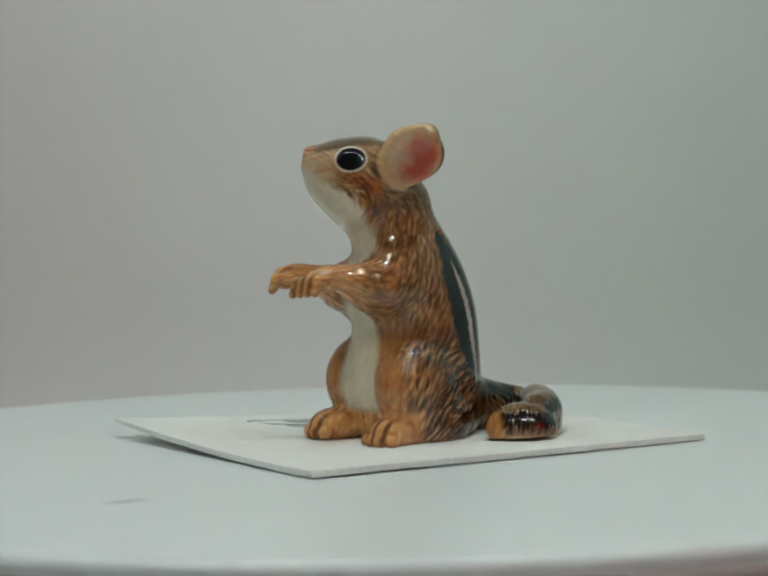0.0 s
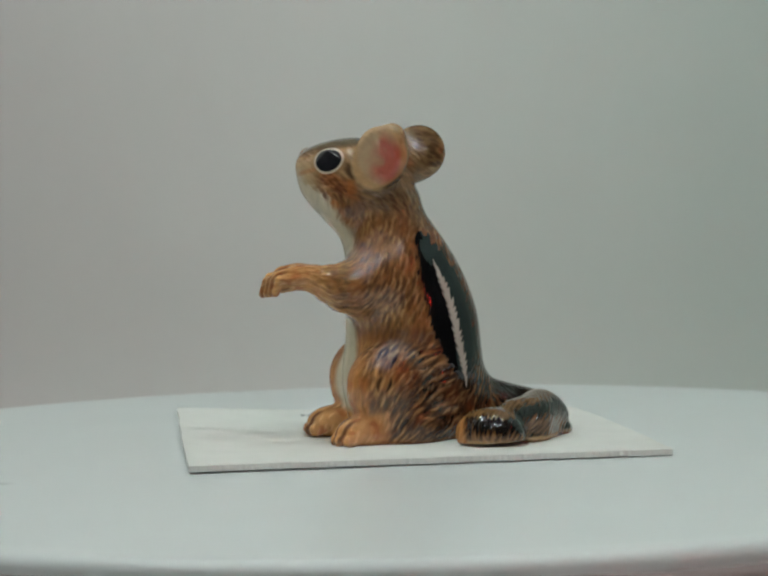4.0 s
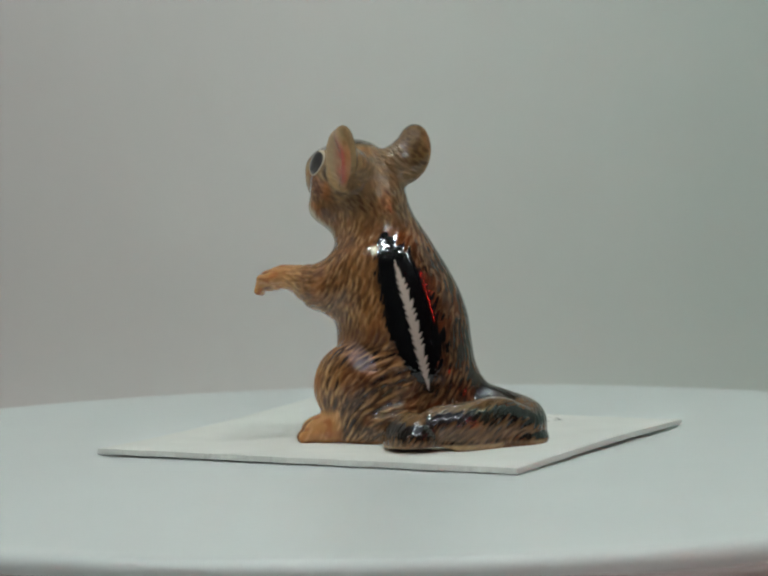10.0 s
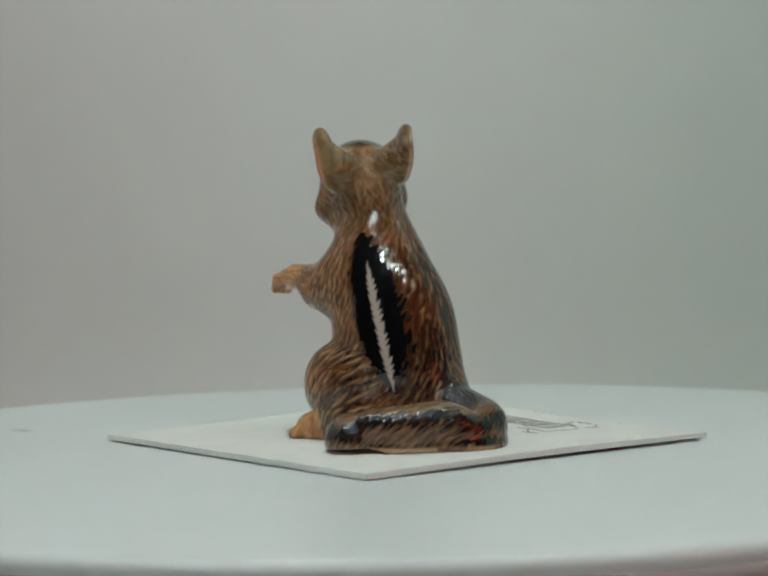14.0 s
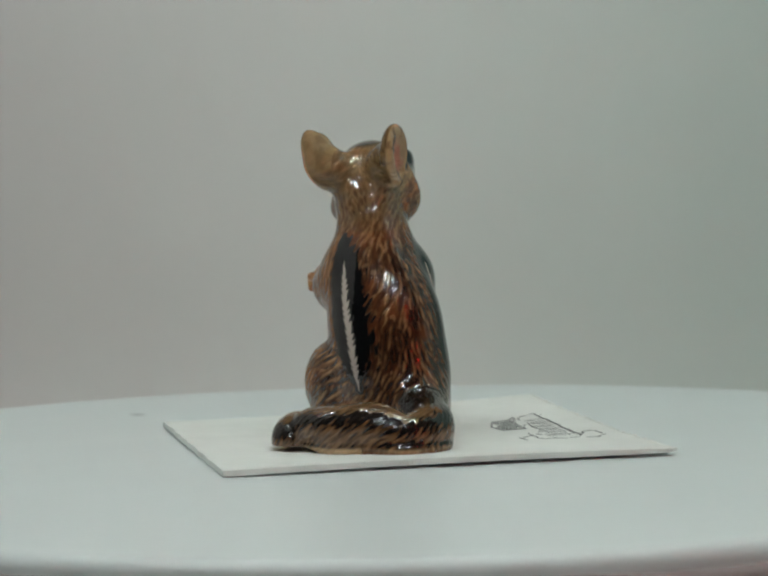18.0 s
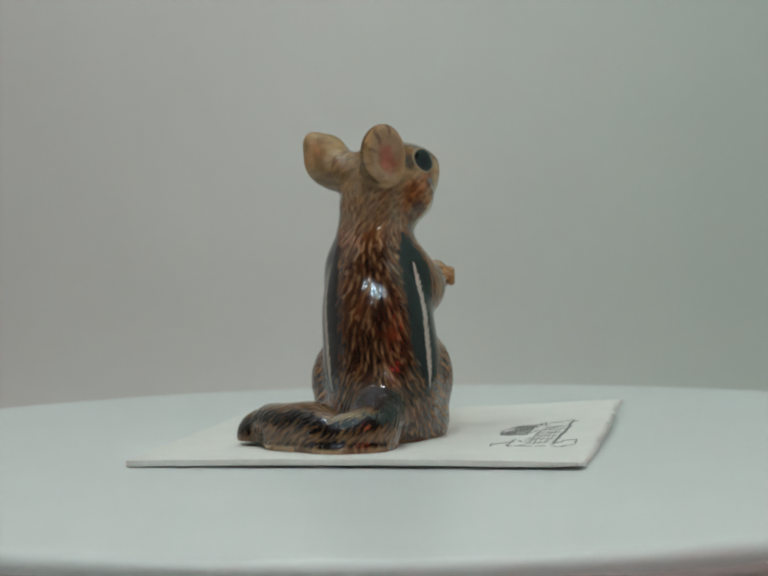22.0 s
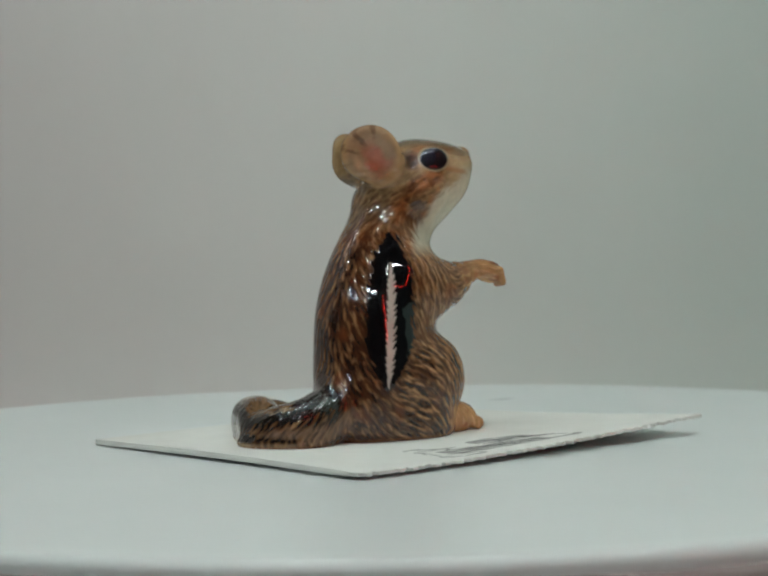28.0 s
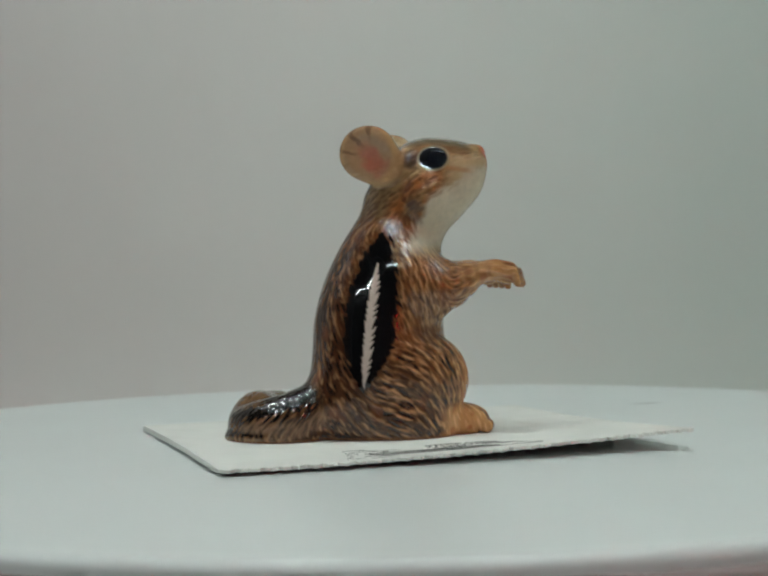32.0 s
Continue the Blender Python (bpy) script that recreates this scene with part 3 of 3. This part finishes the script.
def nearest_on(path, p):
    """Distance to a polyline, the place along it (0 to 1) and its direction there."""
    best, where, way = np.full(len(p), 1e9), np.zeros(len(p)), np.zeros_like(p)
    for i in range(len(path) - 1):
        a, ab = path[i], path[i + 1] - path[i]
        t = np.clip((p - a) @ ab / (ab @ ab), 0, 1)
        d = np.linalg.norm(p - a - t[:, None] * ab, axis=1)
        m = d < best
        best[m], where[m], way[m] = d[m], (i + t[m]) / (len(path) - 1), ab / np.linalg.norm(ab)
    return best, where, way


def paint(p, n, q):
    """Painted colours and the relief of the modelled fur."""
    rng = np.random.default_rng(3)
    u, v, z = p[:, :2] @ FWD, p[:, :2] @ LEFT, p[:, 2]
    nu, nv, nz = n[:, :2] @ FWD, n[:, :2] @ LEFT, n[:, 2]
    hx, hy, hz = (p - HEAD).T
    # which part of the animal a point belongs to
    head = smooth(25.0, 27.5, z - 0.25 * u + 1.0)
    d_tail, s_tail, way_tail = nearest_on(TAIL, p)
    tail = smooth(0.9, 0.2, d_tail - 2.5) * smooth(-8.8, -10.8, u) * (z < 9)
    tail = np.maximum(tail, ((v > 9.6) & (u < -6)) * 1.0)
    tail = np.maximum(tail, smooth(0.5, 0.6, s_tail) * smooth(4.6, 4.0, d_tail) * smooth(10.0, 10.8, v))
    arm, way_arm, s_arm = np.zeros(len(p)), np.zeros_like(p), np.zeros(len(p))
    for side, pts in ARMS.items():
        d, s, way = nearest_on(pts, p)
        m = (smooth(3.6, 2.6, d) * smooth(4.2, 6.5, u + 0.2 * np.abs(v - 1.4))) * (z > 12) * (z < 23)
        k = m > arm
        arm[k], way_arm[k], s_arm[k] = m[k], way[k], s[k]
    foot = smooth(4.6, 3.2, z) * smooth(2.2, 4.2, u) * (1 - arm)
    ear = np.zeros(len(p))
    ear_in = np.zeros(len(p))
    for side, (c, along, out, up) in EARS.items():
        w = p - c
        r = np.sqrt((w @ along / 3.3) ** 2 + (w @ up / 3.9) ** 2)
        m = smooth(1.12, 1.0, r) * (np.abs(w @ out) < 2.2) * smooth(-2.0, -1.0, w @ up + 0.3 * (w @ out + 1.0))
        ear = np.maximum(ear, m)
        ear_in = np.maximum(ear_in, smooth(0.86, 0.62, r) * smooth(0.2, 0.6, n @ out) * (np.abs(w @ out) < 2.2))
    # direction of the hair
    flow = 0.45 * uv(1, 0, 0)[None] + np.array((0, 0, -1.0))[None] + 0.22 * np.sin(p * 0.7)[:, [1, 2, 0]]
    thigh = smooth(12.8, 10.8, z) * smooth(-7, -4, u) * (1 - tail) * smooth(2.0, 3.6, np.abs(v - 1.4))
    turn = smooth(-3.5, 5.0, u)[:, None]
    flow = flow * (1 - thigh)[:, None] + thigh[:, None] * ((1.1 - 0.75 * turn) * uv(1, 0, 0) + (-0.4 - 0.65 * turn) * np.array((0, 0, 1.0)))
    fh = np.stack([np.full(len(p), 0.9), 0.25 * np.sign(hy), -0.45 - 0 * hx], 1)
    flow = flow * (1 - head)[:, None] + fh * head[:, None]
    flow = flow * (1 - arm)[:, None] + way_arm * arm[:, None]
    feather = way_tail + np.array((0, 0, -0.75)) * np.ones((len(p), 1))
    flow = flow * (1 - tail)[:, None] + feather * tail[:, None]
    flow -= (flow * n).sum(1)[:, None] * n
    flow /= np.maximum(np.linalg.norm(flow, axis=1), 1e-6)[:, None]
    e = np.concatenate([q[:, [0, 1]], q[:, [1, 2]], q[:, [0, 2]], q[:, [1, 3]]])
    dirs = p[e[:, 1]] - p[e[:, 0]]
    dirs /= np.maximum(np.linalg.norm(dirs, axis=1), 1e-6)[:, None]
    al = np.abs((dirs * (flow[e[:, 0]] + flow[e[:, 1]]) * 0.5).sum(1))
    fine = rng.normal(size=len(p))
    fine = spread(fine, e, al ** 14 * 2.5 + 0.006, 9)
    fine = np.clip((fine - fine.mean()) / fine.std(), -2.4, 2.4)
    blot = spread(rng.normal(size=len(p)), e, np.ones(len(e)), 60)
    blot /= blot.std()
    patch = spread(rng.normal(size=len(p)), e, np.ones(len(e)), 14)
    patch /= patch.std()

    # single brush strokes laid along the hair, none over another
    tree = kdtree.KDTree(len(p))
    for k, c in enumerate(p.tolist()):
        tree.insert(c, k)
    tree.balance()
    back = smooth(0.1, 0.8, -nu) * smooth(27, 22, z) * (1 - tail)
    length = 1.0 + 0.5 * thigh + 0.45 * back + 0.1 * tail - 0.3 * head
    width = 0.23 + 0.04 * thigh + 0.04 * back - 0.03 * tail
    gap = 2.1 + 0.35 * head

    def strokes(taken, scale, tries):
        got = np.zeros(len(p))
        for k in rng.integers(0, len(p), tries):
            if taken[k]:
                continue
            size = rng.uniform(0.65, 1.25)
            ln, wd = length[k] * size * scale, width[k] * scale * rng.uniform(0.75, 1.2)
            ids = np.array([h[1] for h in tree.find_range(p[k], ln * 1.25)])
            w = p[ids] - p[k]
            f = flow[k]
            c = np.cross(n[k], f)
            a, b = w @ f / ln, w @ c
            b = b + rng.uniform(-0.35, 0.35) * ln * a * a
            b = b / (wd * (1.05 - 0.45 * a))
            same = n[ids] @ n[k] > 0.35
            r = np.sqrt(a * a + b * b)
            got[ids] = np.maximum(got[ids], smooth(1.15, 0.45, r) * same * rng.uniform(0.55, 1.0))
            taken[ids[same & (np.sqrt((a / 1.12) ** 2 + (b / gap[k]) ** 2) < 1)]] = True
        return got

    taken = np.zeros(len(p), bool)
    dark = strokes(taken, 1.0, 26000)
    pale = strokes(dark > 0.12, 0.8, 14000)
    hair = 1.6 * (dark - pale) + 0.45 * fine
    hair = (hair - hair.mean()) / hair.std()
    fleck = spread(rng.normal(size=len(p)), e, al ** 4 * 2.0 + 0.15, 5)
    fleck /= fleck.std()
    crisp = spread(rng.normal(size=len(p)), e, np.ones(len(e)), 40)
    crisp = smooth(-0.9, 0.9, crisp / crisp.std())     # where the modelled fur is sharp, and where the glaze has filled it
    crisp = np.maximum(crisp, 0.9 * smooth(0.5, -1.5, v) * smooth(25, 22, z))
    crisp = np.maximum(crisp, np.maximum(thigh, np.maximum(0.7 * back, tail)))

    col = np.zeros((len(p), 3))

    def lay(rgb, m):
        nonlocal col
        m = np.clip(m, 0, 1)[:, None]
        col = col * (1 - m) + np.array(lin(*rgb))[None] * m

    mottle = smooth(-0.6, 1.4, patch)
    lay((160, 121, 76), np.ones(len(p)))
    lay((122, 84, 50), mottle * 0.5 * (1 - head))
    lay((150, 106, 66), smooth(0.2, 1.6, blot) * 0.5 * (1 - head))
    lay((166, 143, 108), head * 0.75)
    lay((160, 104, 56), head * smooth(0.2, 1.6, -blot) * 0.55)
    lay((126, 98, 66), head * mottle * 0.45)
    neck = smooth(21, 23, z) * smooth(29, 26.5, z)
    lay((120, 86, 54), neck * 0.5)
    lay((176, 96, 40), neck * smooth(-0.2, 0.6, -nu) * smooth(-0.4, 1.2, blot) * 0.55)
    rear = smooth(2.0, 4.5, hx) * head * (1 - ear)
    lay((122, 103, 76), rear * 0.7)
    # low rear: darker glaze, with the shade near the ground put into its colour
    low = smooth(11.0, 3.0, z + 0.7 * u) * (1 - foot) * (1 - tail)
    lay((82, 46, 28), back * 0.82)
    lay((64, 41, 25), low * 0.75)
    lay((206, 168, 118), pale * (0.75 + 0.2 * thigh - 0.5 * head) * (1 - 0.35 * back) * (0.5 + 0.5 * crisp))
    lay((42, 26, 17), dark * (0.66 + 0.33 * thigh + 0.2 * back - 0.48 * head) * (1 - 0.55 * neck) * (0.55 + 0.45 * crisp))
    lay((70, 45, 30), smooth(0.4, 1.7, fleck) * 0.45 * (1 - 0.75 * head) * (1 - tail))
    lay((190, 154, 114), smooth(0.6, 1.9, -fleck) * 0.35 * (1 - tail) * (1 - 0.5 * head))
    lay((142, 84, 48), smooth(0.5, 1.6, -blot) * 0.32 * (1 - head) * (1 - tail))
    lay((60, 40, 26), smooth(0.7, 1.9, fine) * 0.35 * (1 - head))
    lay((182, 146, 102), smooth(0.9, 2.0, -fine) * 0.3 * (1 - back * 0.5))
    spine = smooth(1.9, 0.8, np.abs(v - 1.6 + 0.05 * (z - 12))) * smooth(0.3, 0.8, -nu) * smooth(24, 21, z) * smooth(4, 7, z)
    lay((44, 28, 20), spine * 0.6 * (1 - 0.8 * pale))
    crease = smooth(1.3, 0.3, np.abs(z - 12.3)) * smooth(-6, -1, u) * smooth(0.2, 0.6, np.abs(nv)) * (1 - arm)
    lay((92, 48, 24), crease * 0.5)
    # orange limbs
    warm = np.maximum(arm * smooth(0.42, 0.72, s_arm), foot)
    lay((204, 160, 104), warm * 0.85)
    lay((232, 198, 144), warm * smooth(0.6, 1.7, -hair) * 0.5)
    lay((164, 94, 50), warm * smooth(0.2, 1.5, patch) * 0.55)
    shin = smooth(0.35, 0.8, nu) * smooth(14, 10, z) * smooth(2.2, 3.4, np.abs(v - 1.3)) * (1 - tail)
    lay((194, 144, 88), shin * 0.75)
    lay((160, 92, 48), shin * smooth(0.2, 1.5, patch) * 0.45)
    # dark lines between toes and between fingers
    for side, c in PAWS.items():
        d = uv(1.0, 0.14 * side, 0)
        d /= np.linalg.norm(d)
        w = p - c
        a, o = w @ d, w @ np.array((-d[1], d[0], 0))
        line = np.minimum(np.minimum(np.abs(o - 1.22), np.abs(o)), np.abs(o + 1.22))
        lay((84, 44, 22), foot * smooth(0.34, 0.08, line) * smooth(1.0, 2.0, a) * (np.abs(o) < 2) * 0.85)
    for side, pts in ARMS.items():
        d = pts[3] - pts[2]
        d /= np.linalg.norm(d)
        w = p - pts[3]
        a, o = w @ d, w @ np.array((-d[1], d[0], 0))
        line = np.minimum(np.minimum(np.abs(o - 0.88), np.abs(o)), np.abs(o + 0.88))
        lay((96, 52, 26), smooth(0.26, 0.08, line) * smooth(-1.2, -0.4, a) * (np.abs(o) < 2) * (np.abs(w[:, 2]) < 3) * 0.6)
        # pale highlights painted on the upward sides of the fingers
        lay((238, 200, 140), smooth(0.2, 0.36, line) * smooth(-0.8, 0.2, a) * (np.abs(o) < 2) * (np.abs(w[:, 2]) < 3) * smooth(0.1, 0.7, nz) * 0.6)
    # white belly, throat and chin
    belly = smooth(0.25, 0.65, nu) * smooth(3.2, 2.2, np.abs(v - 1.3 + 0.25 * (blot * 0.5))) * smooth(25.5, 23.0, z) * (1 - arm) * (1 - foot)
    lay((212, 207, 184), belly * 0.95)
    throat = smooth(1.3, -0.1, hz + 0.62 * (hx + 6.2) + 0.16 * hair) * smooth(0.6, -0.9, hx + 0.35 * (hz + 4.0) + 0.16 * hair) * smooth(20.5, 23.0, z)
    throat = throat * smooth(-0.35, 0.1, -n[:, 0] * 0.8 + nu * 0.5)
    lay((214, 210, 190), throat * 0.95)
    muzzle = smooth(-2.6, -4.4, hx) * smooth(2.6, 1.6, hz) * (z > 24)
    lay((210, 190, 154), muzzle * 0.75 * (1 - throat))
    lay((214, 209, 188), smooth(-4.2, -5.7, hx) * smooth(1.6, 0.0, hz) * 0.85 * (z > 24))
    # head markings
    crown = smooth(2.9, 3.8, hz - 0.10 * hx) * smooth(3.8, 2.4, np.abs(hy)) * smooth(5.5, 3.5, hx) * smooth(-6.0, -4.6, hx)
    lay((104, 100, 84), crown * 0.9)
    lay((56, 46, 36), smooth(1.6, 0.6, np.abs(hy)) * crown * 0.7)
    lay((84, 60, 42), smooth(0.55, 0.2, np.abs(hz - 3.3 - 0.1 * hx)) * smooth(-0.5, -1.5, hx) * smooth(-6.0, -5.0, hx) * 0.45)
    lay((186, 130, 84), smooth(0.4, 0.1, np.abs(hz - 0.9 - 0.15 * (hx + 3))) * smooth(-2.6, -3.4, hx) * smooth(-6.2, -5.2, hx) * 0.5)
    cheek = smooth(1.4, 0.5, np.abs(hz + 0.6 + 0.5 * (hx + 0.5))) * smooth(-3.0, -2.0, hx) * smooth(2.8, 1.2, hx) * smooth(2.6, 3.6, np.abs(hy))
    lay((152, 84, 40), cheek * 0.6)
    lay((70, 42, 26), np.maximum(cheek, smooth(-0.6, -2.0, hz) * head * (1 - throat)) * dark * 0.6)
    jowl = smooth(3.2, 1.5, np.abs(hx + 0.2)) * smooth(0.2, -0.8, hz) * smooth(-5.5, -4.0, hz) * smooth(2.0, 3.2, np.abs(hy))
    lay((78, 46, 28), jowl * (1 - throat) * smooth(0.6, 1.3, patch) * 0.6)
    lay((186, 120, 62), jowl * (1 - throat) * smooth(0.5, 1.5, -patch) * 0.45)
    gap_r = np.sqrt((hx - 1.0) ** 2 + ((hz - 2.0) / 1.1) ** 2) + 9 * (hy < 2)
    gap_l = np.sqrt((hx - 1.6) ** 2 + ((hz - 0.6 + 0.5 * (hx - 1.6)) / 0.8) ** 2) + 9 * (hy > -2)
    behind = smooth(1.3, 0.5, np.minimum(gap_r, gap_l) + 0.15 * patch) * (1 - ear)
    lay((52, 36, 26), behind * 0.8)
    lay((206, 118, 100), smooth(1.3, 0.7, np.linalg.norm(p - HEAD - np.array((-6.6, 0.15, 2.7)), axis=1)) * 0.8)
    # ears: tan backs, cream cups with a pink band, yellowish rim
    lay((146, 122, 84), ear * (1 - ear_in) * 0.75)
    lay((96, 74, 48), ear * (1 - ear_in) * (hy > 0) * (0.45 + 0.35 * mottle))
    lay((66, 46, 32), ear * (1 - ear_in) * dark * np.where(hy > 0, 0.7, 0.15))
    lay((172, 152, 114), ear * (1 - ear_in) * (hy < 0) * 0.6)
    lay((120, 96, 66), ear * (1 - ear_in) * smooth(0.0, 1.5, patch) * 0.4)
    for side, (c, along, out, up) in EARS.items():
        w = p - c
        long, wide = ear_axes(side)
        lo, wi = w @ long, w @ wide
        reach = np.linalg.norm(w - np.clip(lo, 0, 0.9)[:, None] * long, axis=1)
        m = smooth(0.1, 0.5, n @ out) * smooth(-1.0, -0.4, w @ out) * smooth(3.7, 3.1, reach)
        lay((204, 182, 146) if side < 0 else (178, 150, 118), m * 0.9)
        if side < 0:
            band = smooth(1.6, -0.5, wi + 0.25 * patch) * smooth(-3.3, -1.2, lo) * smooth(3.9, 1.5, lo)
        else:
            band = smooth(1.7, 0.2, np.abs(wi + 0.1 + 0.25 * patch)) * smooth(-2.2, 0.4, lo) * smooth(3.8, 1.6, lo)
        lay((194, 82, 72), m * band * (0.85 if side < 0 else 0.5))
        rim = smooth(0.75, 0.95, np.sqrt((w @ along / 3.3) ** 2 + (w @ up / 3.9) ** 2)) * m
        lay((206, 170, 114), rim * (0.6 if side < 0 else 0.45))
        if side > 0:
            rays = smooth(0.2, 0.95, np.sin(11 * np.arctan2(wi, lo - 1.0) + 0.3 * patch) + 0.25 * fine)
            lay((74, 46, 34), m * rays * smooth(-0.4, -1.6, lo) * smooth(-3.7, -2.7, lo) * 0.55)
        else:
            lay((120, 76, 44), m * smooth(0.3, 1.2, patch) * smooth(-1.8, -2.6, lo) * 0.6)
    # eyes
    for ey in EYES:
        w = p - ey
        r = np.sqrt((w[:, 0] / 1.55) ** 2 + (w[:, 2] / 1.25) ** 2 + (w[:, 1] / 2.2) ** 2)
        lay((214, 208, 190) if ey[1] < -3 else (160, 148, 122), smooth(1.26, 1.16, r))
        lay((20, 24, 30), smooth(1.10, 1.02, r))
    # stripes down both flanks: black with a notched white line
    stripe = np.zeros(len(p))
    for top, bot, tang in ((uv(-3.2, 7.1, 20.2), uv(-6.4, 6.5, 6.8), (-0.80, -0.60)), (uv(-3.4, -2.5, 20.6), uv(-6.0, -4.1, 7.0), (-0.75, 0.66))):
        t = (top[2] - z) / (top[2] - bot[2])
        cx = top[:2][None] + t[:, None] * (bot - top)[:2][None]
        du, dv = (p[:, :2] - cx) @ FWD, (p[:, :2] - cx) @ LEFT
        w = du * tang[0] + dv * tang[1]
        near = (np.abs(du) + np.abs(dv) < 8) & ((-nu * 0.6 + nv * np.sign(-tang[1])) > 0.1)
        zz = (z - 14.2) / np.where(z > 14.2, 9.6, 8.2)
        half = (2.7 if tang[1] > 0 else np.where(w > 0, 3.1, 2.6)) * np.clip(1 - np.abs(zz) ** 2.2, 0, 1) ** 0.72
        half = half * (1 - 0.35 * smooth(10.5, 5.5, z))
        edge = (np.where(w > 0, 0.42, 0.2) if tang[1] < 0 else 0.22) * hair
        band = near * smooth(0.35, -0.15, np.abs(w) - half + edge) * (1 - tail * 0.5) * (half > 0.05)
        stripe = np.maximum(stripe, band)
        lay((15, 17, 19), band)
        saw = (z * 1.15 + 0.3 * np.sin(z * 2.1) + np.where(w > 0, 0.45, 0.0) - 0.5 * np.abs(w)) % 1.0
        tooth = np.where(w > 0, 0.5, 0.32) if tang[1] < 0 else np.where(w > 0, 0.22, 0.5)
        hw = (0.26 + tooth * saw) * np.clip(np.minimum(20.9 - z, z - 6.0) * 0.35, 0, 1) * (0.72 + 0.28 * np.sin(np.clip((z - 6) / 14.5, 0, 1) * np.pi))
        lay((200, 199, 188), near * smooth(0.1, -0.06, np.abs(w) - hw) * (hw > 0.05))
    # tail: dark back, brown flanks with slanting strokes, pale rim at the foot
    lay((92, 70, 47), tail * 0.85)
    lay((126, 100, 66), tail * smooth(0.7, 0.9, nz) * 0.8)
    lay((138, 108, 74), tail * smooth(0.3, -0.3, nz) * 0.65)
    lay((152, 122, 86), tail * pale * smooth(0.4, -0.4, nz) * 0.7)
    lay((40, 29, 21), tail * dark * 0.7)
    crest = smooth(0.62, 0.82, nz - 0.05 * hair) * smooth(0.3, 0.42, s_tail)
    lay((18, 20, 19), tail * smooth(0.0, 0.3, nz + 0.12 * hair) * (1 - crest) * 0.92)
    lay((122, 102, 70), tail * crest * 0.7 * (1 - 0.5 * dark))
    lay((196, 176, 132), tail * smooth(Z0 + 0.85, Z0 + 0.45, z))
    lay((150, 110, 70), (1 - tail) * smooth(Z0 + 0.55, Z0 + 0.2, z) * 0.6)

    bare = np.maximum.reduce([belly, throat, stripe, muzzle * 0.8, ear * 0.7, foot * 0.6, crown * 0.6])
    for ey in EYES:
        bare = np.maximum(bare, smooth(2.6, 2.0, np.linalg.norm(p - ey, axis=1)))
    cool = (head * 0.85)[:, None]
    plain = np.maximum(belly, throat)[:, None]
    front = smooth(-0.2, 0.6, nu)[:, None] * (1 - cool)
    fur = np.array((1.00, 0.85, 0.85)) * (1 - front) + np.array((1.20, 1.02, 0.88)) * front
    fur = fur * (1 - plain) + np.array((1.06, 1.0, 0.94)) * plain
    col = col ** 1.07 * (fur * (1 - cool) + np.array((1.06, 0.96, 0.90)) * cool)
    relief = (-0.003 * crisp - 0.012 * thigh) * hair * (1 - bare) * smooth(Z0, Z0 + 0.8, z)
    return col, relief, hair * (1 - bare)


def figurine():
    model()
    p, q = surface()
    e = np.concatenate([q[:, [0, 1]], q[:, [1, 2]], q[:, [2, 3]], q[:, [3, 0]]])
    for c in range(3):
        p[:, c] = spread(p[:, c], e, np.full(len(e), 0.5), 2)
    n = vertex_normals(p, q)
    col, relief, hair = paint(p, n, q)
    p = p + n * relief[:, None]
    me = bpy.data.meshes.new("chipmunk_figurine")
    me.from_pydata((p * MM).tolist(), [], q.tolist())
    me.polygons.foreach_set("use_smooth", [True] * len(me.polygons))
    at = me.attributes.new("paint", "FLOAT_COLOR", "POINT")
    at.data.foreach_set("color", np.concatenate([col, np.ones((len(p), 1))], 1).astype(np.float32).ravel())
    ah = me.attributes.new("strands", "FLOAT", "POINT")
    ah.data.foreach_set("value", hair.astype(np.float32))
    me.materials.append(M_GLAZE)
    ob = new("chipmunk_figurine", me)
    return tagged(ob, "glossy glazed ceramic chipmunk figurine sitting upright on a card", "figurine")


FIGURINE = figurine()


# ---------------------------------------------------------------- movement
def motions():
    for ob in (PLATTER, CARD_OB, FIGURINE):
        walk(ob, [(t, pose(PLAY.get(t, 0.0) * MM, 0, 0, 0, 0, a)) for t, a in TURN])


motions()
